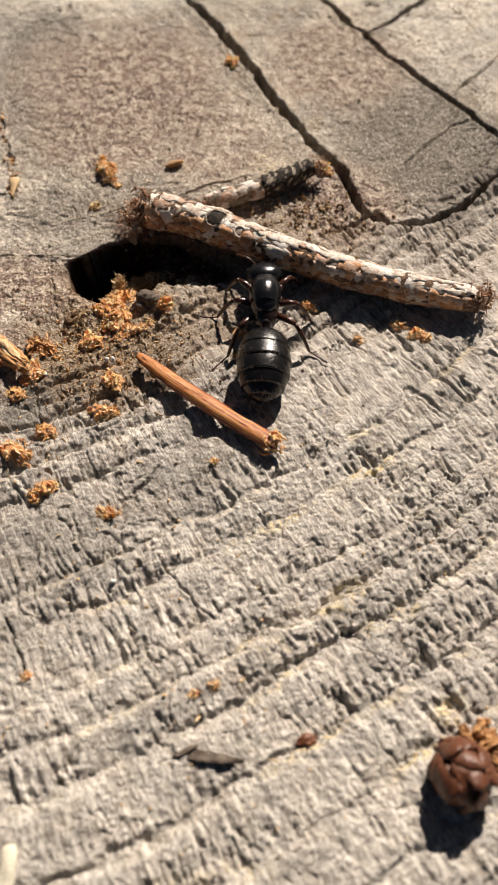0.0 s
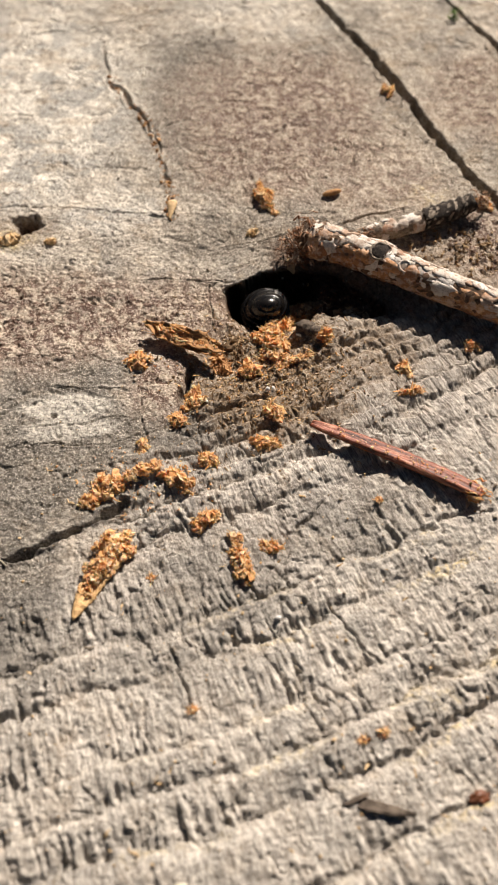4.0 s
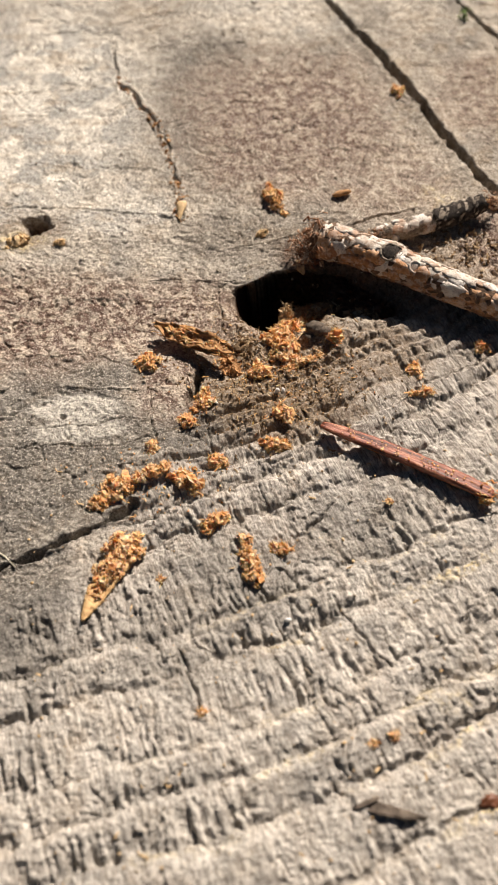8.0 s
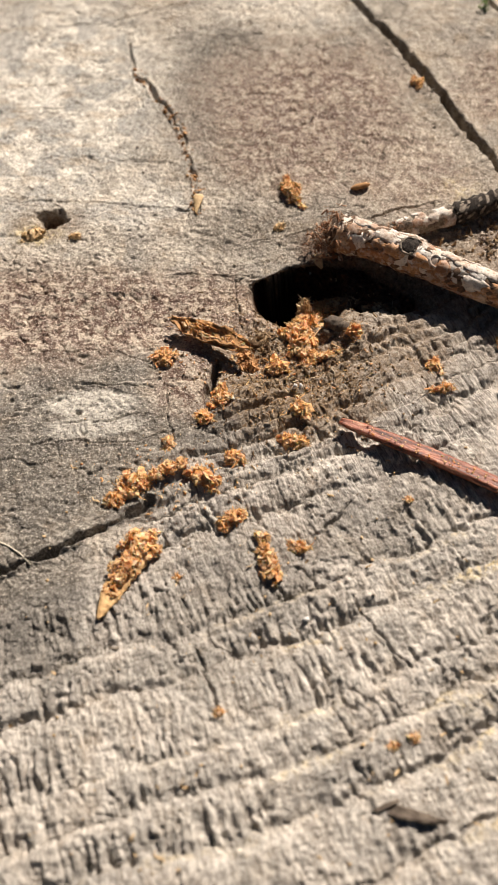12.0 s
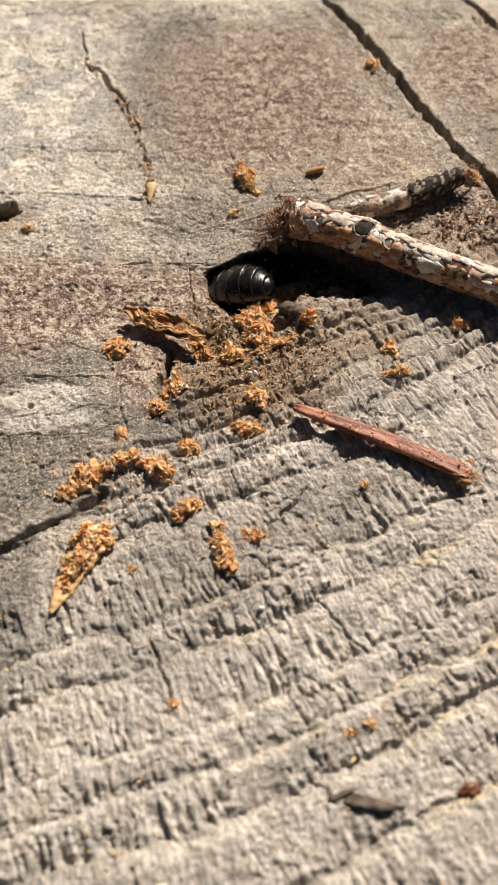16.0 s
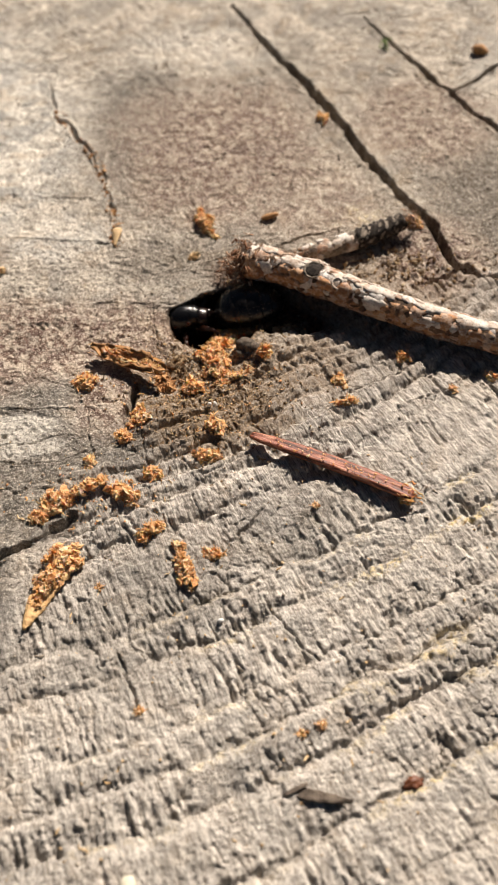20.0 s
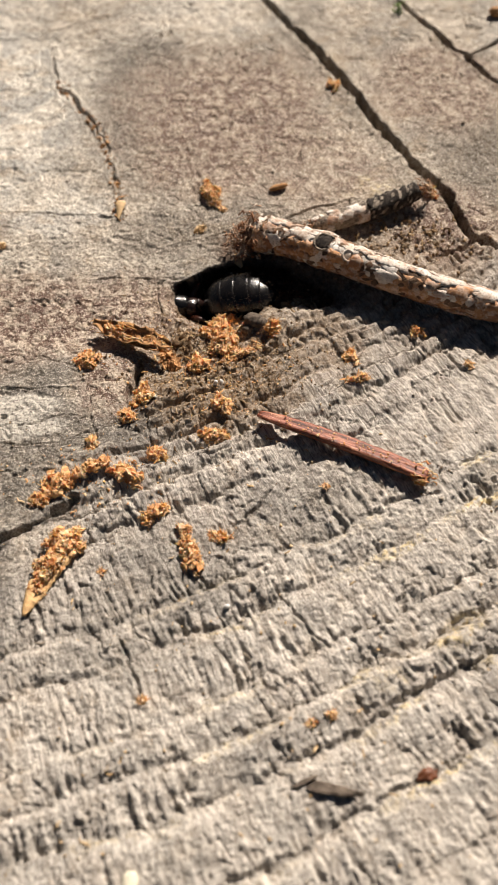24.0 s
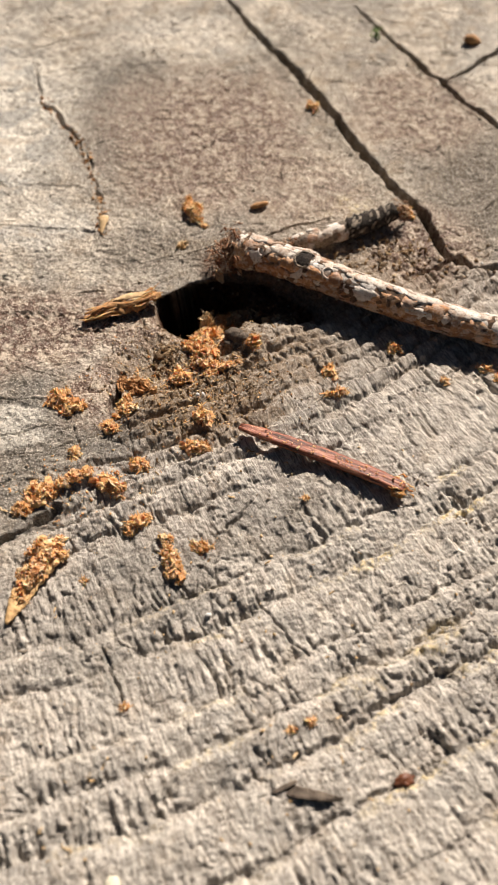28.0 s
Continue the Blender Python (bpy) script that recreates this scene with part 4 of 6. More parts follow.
def heap(seed, reach, n_fibre, n_crumb, tall, long=0.9):
    """A fluffy clump of felted dust, splinters and crumbs round the origin; reach: half extents."""
    rng = np.random.RandomState(seed)
    out, lumps = [], []
    for _ in range(max(12, int(28 * reach[0] * reach[1]))):
        rr, t = math.sqrt(rng.uniform(0, 1)) * 0.85, rng.uniform(0, 2 * math.pi)
        s = min(min(reach), 1.0) ** 0.5 * rng.uniform(0.16, 0.44) * (1.15 - 0.4 * rr)
        rr *= 0.95 + 0.3 * math.sin(2 * t + seed) + 0.25 * math.sin(5 * t + 2.0 * seed)
        c = (reach[0] * rr * math.cos(t), reach[1] * rr * math.sin(t), 0.25 * s + 0.55 * tall * (1 - min(abs(rr), 1)) * rng.uniform(0.3, 1.0))
        lumps.append((c, s))
        out.append(moved(lump(rng, s), P(*c)))
    # broad curled flakes that stick out of the felt
    for _ in range(max(8, int(17 * reach[0] * reach[1]))):
        c, s = lumps[rng.randint(len(lumps))]
        a, L = rng.uniform(0, 2 * math.pi), rng.uniform(0.35, 1.0) * long
        d = np.array([math.cos(a), math.sin(a), rng.uniform(-0.2, 0.6)])
        p = np.array(c) + np.array([0, 0, 0.6 * s])
        bend = rng.normal(0, 0.25, 3) * L
        out.append(tube([p - d * L * 0.5, p + bend * 0.6, p + d * L * 0.5 + bend], rng.uniform(0.04, 0.12) * np.array([0.7, 1.0, 0.5]), 5, 0.3, rough=0.2, rng=rng))
    n_fibre, n_crumb = 1.15 * n_fibre, 2 * n_crumb
    for i in range(int(2.2 * n_fibre) + n_crumb):
        c, s = lumps[rng.randint(len(lumps))]
        d = rng.normal(0, 1, 3)
        d = d / np.linalg.norm(d) * s * rng.uniform(0.7, 1.25)
        p = np.array(c) + d
        piece = fibre(rng, long * rng.uniform(0.2, 0.65), rng.uniform(0.015, 0.045)) if i < 2.2 * n_fibre else crumb(rng, rng.uniform(0.03, 0.12))
        out.append(moved(piece, P(p[0], p[1], max(p[2], 0.05))))
    # fuzz: thin fibres that stand out from the felt
    for _ in range(int(2.4 * n_fibre) + 20):
        c, s = lumps[rng.randint(len(lumps))]
        d = rng.normal(0, 1, 3) * (1, 1, 0.8)
        d[2] = abs(d[2])
        d /= np.linalg.norm(d)
        a, L = np.array(c) + d * s * 0.6, rng.uniform(0.15, 0.42)
        side = rng.normal(0, 0.3, 3) * L
        out.append(tube([a, a + d * L * 0.6 + side * 0.4, a + d * L + side], rng.uniform(0.02, 0.042) * np.array([1.0, 0.8, 0.3]), 4))
    return join(*out)


# ---------------------------------------------------------------- the dry needle
def dry_needle():
    rng = np.random.RandomState(12)
    thing = tagged(new("conifer_needle"), "dry red-brown grooved conifer needle lying on the wood", "needle")
    n = 40
    y = np.linspace(-7.6, 7.6, n)
    w = np.interp(np.linspace(0, 1, n), [0, 0.03, 0.15, 0.5, 0.75, 0.93, 1], [0.45, 0.66, 0.76, 0.76, 0.68, 0.54, 0.34])
    bow = 0.25 * np.sin(np.linspace(0, math.pi, n))
    # cross-section with a groove along the upper face
    sec = np.array([(-1, 0.05), (-0.85, 0.42), (-0.45, 0.52), (-0.12, 0.28), (0.12, 0.28), (0.45, 0.52), (0.85, 0.42), (1, 0.05), (0.7, -0.35), (0, -0.5), (-0.7, -0.35)])
    k = len(sec)
    verts = np.vstack([np.stack([sec[:, 0] * w[i] + bow[i] + rng.normal(0, 0.015), np.full(k, y[i]), sec[:, 1] * w[i] * 0.95 + 0.5 + rng.normal(0, 0.02, k)], 1) for i in range(n)])
    faces = [(i * k + j, i * k + (j + 1) % k, (i + 1) * k + (j + 1) % k, (i + 1) * k + j) for i in range(n - 1) for j in range(k)] + [tuple(range(k)), tuple((n - 1) * k + j for j in range(k))]
    part("blade", (verts, faces), NEEDLE, thing)
    back = np.vstack([np.stack([np.array([-0.8, -0.5, 0, 0.5, 0.8, 0]) * w[i] + bow[i], np.full(6, y[i]), np.array([-0.32, -0.64, -0.46, -0.64, -0.32, -0.1]) * w[i] + 0.5 + rng.normal(0, 0.02, 6)], 1) for i in range(n)])
    part("underside", (back, [(i * 6 + j, i * 6 + (j + 1) % 6, (i + 1) * 6 + (j + 1) % 6, (i + 1) * 6 + j) for i in range(n - 1) for j in range(6)]), NEEDLE_BACK, thing, "paler orange underside")
    part("shavings_cover", join(moved(heap(98, (0.45, 0.6), 26, 26, 0.5, long=0.6), P(-0.35, -7.2, 0.05)), *[moved(fibre(rng, rng.uniform(0.5, 1.1), 0.10), P(rng.normal(0, 0.5), -7.2 + rng.normal(0, 0.5), rng.uniform(0.1, 0.9))) for _ in range(34)], *[moved(crumb(rng, rng.uniform(0.05, 0.13)), P(rng.uniform(-0.5, 0.5), rng.uniform(-6, 6.5), 0.95)) for _ in range(60)]), FRASS, thing, "yellow shavings stuck to the needle")
    return thing


needle = dry_needle()


# ---------------------------------------------------------------- shavings thrown out of the nest
def clump(seed, x, y, reach, n_fibre, n_crumb, tall, label, turn=0.0, mat=FRASS, long=0.9, sink=0.05, name="shavings_clump", thing_z=None):
    z = ground_at(x, y) - sink if thing_z is None else thing_z
    ob = part(name, heap(seed, reach, n_fibre, n_crumb, tall, long), mat, at=P(x, y, z, 0, 0, turn), smooth=False)
    return tagged(ob, label, "wood shavings", group="shavings round the nest hole")


FRESH = "clump of fresh orange wood shavings on the stump"
clump(101, -25.6, 37.9, (1.3, 1.6), 60, 50, 0.8, FRESH, -10)
clump(102, -22.8, 39.5, (1.8, 0.7), 60, 50, 0.7, FRESH, 30)
clump(103, -20.0, 39.0, (1.5, 0.9), 60, 50, 0.8, FRESH, -20)
clump(104, -17.6, 41.2, (1.2, 0.7), 30, 60, 0.8, "small heap of fresh orange wood shavings", 20)
clump(105, -23.2, 41.9, (0.6, 0.8), 24, 24, 0.7, "small heap of fresh orange wood shavings")
clump(106, -17.3, 35.7, (1.7, 0.8), 60, 60, 0.8, "clump of orange shavings on grey growth rings", 25)
clump(107, -11.9, 33.6, (1.2, 0.6), 34, 40, 0.6, "pale yellow crumbs of shavings on grey growth rings", -25)
clump(108, -26.9, 36.4, (0.8, 0.9), 30, 26, 0.6, FRESH)
clump(109, -12.8, 43.3, (1.1, 0.9), 40, 46, 0.6, "small heap of fresh orange wood shavings")
clump(110, -12.3, 46.5, (1.1, 0.8), 30, 34, 0.5, "small heap of fresh orange wood shavings")
clump(111, -8.1, 55.4, (1.0, 0.8), 40, 50, 1.0, "pale tuft of shavings beside the nest hole")
clump(112, -14.7, 51.3, (1.3, 0.9), 50, 70, 1.1, "orange lump of shavings before the nest hole")
clump(113, -1.0, 51.8, (0.8, 0.8), 26, 22, 0.5, "small heap of fresh orange wood shavings", 60)
clump(114, -0.4, 49.2, (1.3, 0.5), 30, 26, 0.5, "small heap of fresh orange wood shavings", 15)
clump(115, 4.9, 54.7, (0.8, 0.6), 22, 20, 0.5, "small heap of fresh orange wood shavings")
clump(116, 14.9, 51.3, (1.3, 0.9), 46, 40, 0.8, "clump of orange shavings on grey growth rings", -20)
clump(117, 13.3, 52.4, (0.7, 0.5), 16, 18, 0.5, "small heap of fresh orange wood shavings")
clump(118, -2.3, 90.6, (0.9, 1.0), 24, 30, 0.7, "yellow shavings lodged in a drying crack")
clump(119, -40.2, 65.9, (1.4, 0.8), 14, 50, 0.5, "pale crumbs beside a worm pit", mat=CHIPPY)
clump(120, -36.0, 65.8, (0.5, 0.5), 10, 20, 0.4, "pale crumbs beside a worm pit", mat=CHIPPY)
clump(121, -15.8, 68.1, (0.45, 0.7), 8, 22, 0.5, "pale crumbs on the stump", mat=CHIPPY)
clump(122, 7.2, 73.3, (1.0, 0.9), 30, 30, 0.7, "orange shavings beside the twig's black end")
# loose ramp in the mouth of the hole
clump(123, -12.9, 54.6, (1.9, 2.6), 150, 110, 1.2, "loose ramp of orange shavings in the nest mouth", 10)
clump(124, -12.2, 57.0, (1.5, 1.8), 110, 60, 1.6, "loose ramp of orange shavings in the nest mouth", long=1.2, thing_z=-1.9)
clump(125, -16.6, 54.2, (1.2, 1.8), 60, 70, 0.8, "brown crumbs at the edge of the nest hole", mat=OLDCRUMB)
clump(126, -19.5, 47.5, (0.9, 1.4), 50, 50, 0.7, "shavings filling a pit in the wood")
clump(127, -11.0, 52.9, (2.0, 0.5), 40, 26, 0.6, "long splinters lying before the nest hole", 22, long=1.5)
clump(128, -20.6, 45.2, (1.0, 0.8), 30, 30, 0.4, "small heap of fresh orange wood shavings")
curls = clump(130, -12.75, 59.1, (0.7, 1.0), 44, 16, 1.5, "pale curled shavings in the nest mouth", mat=CHIPPY, long=1.3, thing_z=-1.5)
clump(132, -11.6, 59.6, (2.3, 1.9), 120, 120, 1.7, "loose ramp of orange shavings in the nest mouth", long=1.1, thing_z=-3.4)
bridge = clump(131, -17.6, 52.0, (1.3, 1.5), 50, 70, 0.9, "brown crumbled shavings at the rim of a pit", 30, mat=BROWNFLAKE)
tuft = clump(129, -15.0, 73.0, (1.0, 2.3), 130, 50, 1.5, "tall tuft of orange shavings casting a shadow", 18)


clump(133, -9.2, 60.2, (1.6, 1.2), 40, 70, 0.8, "brown crumbs of rotten wood in the nest", mat=OLDCRUMB)
clump(134, -5.6, 59.6, (1.5, 0.9), 30, 60, 0.6, "brown crumbs of rotten wood under the twig", mat=OLDCRUMB)
clump(135, -10.6, 62.2, (0.9, 0.8), 40, 40, 0.9, "orange shavings hanging under the twig's end", mat=FRASS)


def scatter(name, seed, n, zone, mat, label, lo, hi, splinters=0.25):
    """Uncounted loose grains: zone gives a random place."""
    rng = np.random.RandomState(seed)
    out = []
    for _ in range(n):
        x, y = zone(rng)
        z = ground_at(x, y)
        if z < -4:
            continue
        s = lo + (hi - lo) * rng.uniform(0, 1) ** 2.5
        piece = fibre(rng, s * 5, s * 0.6) if rng.uniform() < splinters else crumb(rng, s)
        out.append(moved(piece, P(x, y, z + 0.3 * s)))
    tagged(part(name, join(*out), mat, smooth=False), label, "wood crumbs", kind="stuff")


scatter("shavings_grains", 201, 620, lambda g: (-14.0 + g.normal(0, 3.4), 51.2 + g.normal(0, 3.2)), FRASS, "orange shavings strewn before the nest hole", 0.04, 0.15, 0.6)
scatter("old_crumbs", 202, 3600, lambda g: (-13.5 + g.normal(0, 4.2), 51.5 + g.normal(0, 4.0)), OLDCRUMB, "brown wood crumbs strewn before the nest hole", 0.03, 0.16, 0.45)
scatter("wood_grit", 203, 600, lambda g: (g.uniform(-44, 26), g.uniform(44, 105)), GRIT, "pale grit on the weathered wood", 0.05, 0.2, 0.15)
scatter("ring_crumbs", 204, 320, lambda g: (g.uniform(-32, 20), g.uniform(8, 44)), CHIPPY, "yellow crumbs caught in the growth rings", 0.05, 0.17, 0.3)
scatter("ring_grit", 205, 250, lambda g: (g.uniform(-32, 20), g.uniform(8, 44)), GRIT, "pale grit in the growth rings", 0.05, 0.2, 0.2)
scatter("heap_crumbs", 206, 240, lambda g: (-22.0 + g.normal(0, 3.2), 38.6 + g.normal(0, 1.6)), FRASS, "orange crumbs between the shavings heaps", 0.04, 0.14, 0.3)


def along_crack(g):
    u = g.uniform(0, 1)
    return np.interp(u, [0, 0.3, 0.5, 0.7, 1], [-34.6, -30.0, -27.6, -25.4, -24.3]) + g.normal(0, 0.35), np.interp(u, [0, 0.3, 0.5, 0.7, 1], [92.2, 86.0, 82.0, 75.5, 69.6]) + g.normal(0, 0.35)


scatter("crack_crumbs", 207, 150, along_crack, BROWNFLAKE, "brown crumbs lodged in a drying crack", 0.08, 0.26, 0.25)
scatter("twig_crumbs", 208, 420, lambda g: (6.0 + g.normal(0, 3.6), 67.0 + g.normal(0, 2.0)), OLDCRUMB, "brown crumbs strewn behind the twig", 0.06, 0.26, 0.3)


# ---------------------------------------------------------------- flakes and bits
def sheet(outline, n, thick, bend, seed, rough=0.05):
    """A thin curled flake along y: outline of (y, half width) stations."""
    rng = np.random.RandomState(seed)
    ys = np.linspace(outline[0][0], outline[-1][0], n)
    ws = np.interp(ys, [o[0] for o in outline], [o[1] for o in outline])
    m = 7
    top_v, bot_v = [], []
    for y, w in zip(ys, ws):
        for c in np.linspace(-1, 1, m):
            z = bend * (1 - (c * 0.9) ** 2) * w + 0.12 * math.sin(y * 1.3 + c) + rng.normal(0, rough)
            x = c * w * (1 + rng.normal(0, 0.05)) + 0.1 * math.sin(y * 0.9)
            top_v.append((x, y, z + thick))
            bot_v.append((x, y, z))
    g = np.arange(n * m).reshape(n, m)
    faces = [(g[i, j], g[i, j + 1], g[i + 1, j + 1], g[i + 1, j]) for i in range(n - 1) for j in range(m - 1)]
    low = [tuple(q + n * m for q in f[::-1]) for f in faces]
    ring = [*g[0, :], *g[1:, -1], *g[-1, -2::-1], *g[-2:0:-1, 0]]
    side = [(a, a + n * m, b + n * m, b) for a, b in zip(ring, ring[1:] + ring[:1])]
    return np.array(top_v + bot_v), faces + low + side


def flat_flake():
    thing = tagged(new("wood_flake"), "pointed pale wood flake heaped with orange shavings", "wood flake")
    part("flake", sheet([(-4.5, 0.12), (-3.6, 0.42), (-2.4, 0.74), (0.5, 0.98), (2.6, 0.9), (3.4, 0.4)], 44, 0.2, 0.12, 31, 0.06), ORANGEWOOD, thing)
    part("crumb_cover", join(moved(heap(32, (1.5, 1.9), 90, 120, 0.9), P(-0.1, 2.0, 0.1)), moved(heap(38, (1.05, 1.7), 80, 120, 0.7), P(-0.3, -0.1, 0.2)), moved(heap(58, (0.45, 1.0), 16, 46, 0.16, long=0.4), P(-0.15, -1.9, 0.15))), FRASS, thing, smooth=False)
    thing.matrix_basis = P(-24.9, 30.6, ground_at(-24.9, 30.6) + 0.15, 0, 8, -22)


def chip(name, x, y, turn, outline, mat, label, category, bend=0.3, thick=0.15, lift=0.05, seed=1, tip=0.0):
    ob = part(name, sheet(outline, 14, thick, bend, seed, 0.02), mat, at=P(x, y, ground_at(x, y) + lift, tip, 0, turn))
    return tagged(ob, label, category)


flat_flake()
tagged(part("plant_fibre", tube([(fx, fy, max(ground_at(fx, fy), 0.1) + 0.06) for fx, fy in ((-36.5, 32.4), (-35.4, 32.0), (-34.5, 31.7), (-33.5, 31.2), (-32.6, 30.5))], 0.07, 5), PALEWOOD, at=P(0, 0, 0)), "thin pale plant fibre lying over a crack", "plant fibre")
chip("wood_chip", -11.8, 63.9, 30, [(-0.9, 0.1), (0.0, 0.4), (0.8, 0.15)], CHIPPY, "pale splinter hanging at the roof of the nest hole", "wood chip", seed=49, lift=0.0)
chip("wood_chip", -24.3, 70.6, 5, [(-1.2, 0.05), (0.2, 0.42), (0.8, 0.55), (1.15, 0.4)], CHIPPY, "small pale pointed wood chip", "wood chip", seed=41, lift=0.12)
chip("wood_splinter", -16.1, 6.9, 2, [(-2.6, 0.55), (0.0, 0.6), (1.6, 0.5), (1.9, 0.3)], PALEWOOD, "bleached pale wood splinter on the stump", "wood splinter", 0.3, 0.3, 0.5, 50)
chip("bud_husk", -8.1, 73.9, -68, [(-0.95, 0.12), (-0.4, 0.42), (0.5, 0.36), (1.0, 0.08)], BROWNFLAKE, "tiny brown bud husk on the wood", "husk", 0.8, 0.2, 0.15, 42)
dart = tagged(new("dark_bract"), "narrow dark dry bract with a split base", "bract")
part("blade", sheet([(-2.3, 0.1), (-1.2, 0.45), (0.6, 0.38), (2.2, 0.08)], 18, 0.14, 0.25, 43, 0.02), DARKCHIP, dart)
part("prong", sheet([(-1.0, 0.08), (-0.2, 0.22), (0.9, 0.12)], 8, 0.15, 0.5, 44, 0.02), DARKCHIP, dart, at=P(-0.35, -1.9, 0.0, 0, 0, 35))
dart.matrix_basis = P(-2.9, 14.5, ground_at(-2.9, 14.5) + 0.02, 0, 0, -94)
tagged(part("bark_bit", (BALL_V * (0.75, 0.5, 0.3) * (1 + np.random.RandomState(45).normal(0, 0.22, (len(BALL_V), 1))), BALL_F), BUD, at=P(3.7, 15.8, ground_at(3.7, 15.8) + 0.3, 0, 0, 20)), "small red-brown bark bit", "bark bit")
rngw = np.random.RandomState(46)
for wx, wy, s in ((-10.9, 27.7, 0.26), (-13.1, 48.9, 0.42), (-7.0, 58.3, 0.38), (-12.6, 49.2, 0.25), (14.5, 66.0, 0.16), (-18.3, 47.4, 0.2)):
    tagged(part("white_grain", crumb(rngw, s), WHITE, at=P(wx, wy, ground_at(wx, wy) + 0.5 * s)), "tiny white grain on the wood", "grain", group="white grains")
for dx, dy, s in ((-10.0, 56.2, 0.9), (-9.2, 55.9, 0.6), (-10.5, 55.4, 0.5)):
    tagged(part("dark_crumb", (BALL_V * s * (1, 0.8, 0.75) * (1 + rngw.normal(0, 0.07, (len(BALL_V), 1))), BALL_F), DARKCHIP, at=P(dx, dy, ground_at(dx, dy) + 0.3 * s)), "dark crumb of rotten wood at the nest mouth", "wood crumb")
for ox, oy, s in ((-4.4, 19.0, 0.28), (-3.0, 19.6, 0.3), (-21.0, 30.4, 0.2), (-16.6, 20.3, 0.22), (-3.3, 38.2, 0.2), (9.5, 51.0, 0.25)):
    tagged(part("orange_crumb", heap(int(300 + 10 * s + ox), (s * 2, s), 5, 7, 0.3), FRASS, at=P(ox, oy, ground_at(ox, oy)), smooth=False), "tiny orange crumb in a growth ring", "wood crumb", group="orange crumbs")
tagged(part("bark_bit", crumb(rngw, 0.9), BROWNFLAKE, at=P(17.2, 103.5, ground_at(17.2, 103.5) + 0.5)), "brown bark bit on the far wood", "bark bit")


def moss(x, y, seed):
    rng = np.random.RandomState(seed)
    out = [tube(spline([(rng.normal(0, 0.2), rng.normal(0, 0.2), 0), (rng.normal(0, 0.3), rng.normal(0, 0.3), 0.8), (rng.normal(0, 0.6), rng.normal(0, 0.5), rng.uniform(1.2, 2.2))], 6), [0.09, 0.11, 0.11, 0.09, 0.07, 0.02], 5) for _ in range(5)]
    tagged(part("moss_shoot", join(*out), MOSS, at=P(x, y, ground_at(x, y) - 0.2)), "tiny green moss shoot in a crack", "moss")


moss(5.6, 104.8, 61)


def bud():
    """A brown bud with overlapping scales at the stump's near side."""
    rng = np.random.RandomState(70)
    thing = tagged(new("bud"), "shiny brown resinous bud lying on the stump", "bud")
    part("core", (BALL_V * (2.1, 2.0, 1.7) * (1 + rng.normal(0, 0.04, (len(BALL_V), 1))), BALL_F), BUD, thing, at=P(0, 0, 1.7))
    for k in range(16):
        s = sheet([(-1.3, 0.3), (-0.5, 0.95), (0.5, 0.8), (1.5, 0.1)], 10, 0.15, 0.5, 80 + k, 0.03)
        part("bud_scale", s, BUD, thing, at=P(0, 0, 1.7) @ pose(0, 0, 0, rng.uniform(-70, 70), rng.uniform(-60, 60), rng.uniform(0, 360)) @ P(0, rng.uniform(-0.5, 0.8), 1.75, -15, 0, 0))
    part("crumb_cover", moved(heap(97, (1.6, 2.0), 40, 60, 1.4, long=0.8), P(1.6, 2.6, 0.5)), BROWNFLAKE, thing, "brown crumbs sticking to the bud", smooth=False)
    thing.matrix_basis = P(14.0, 13.2, ground_at(14.0, 13.2) - 0.2, 0, 0, -15)


bud()


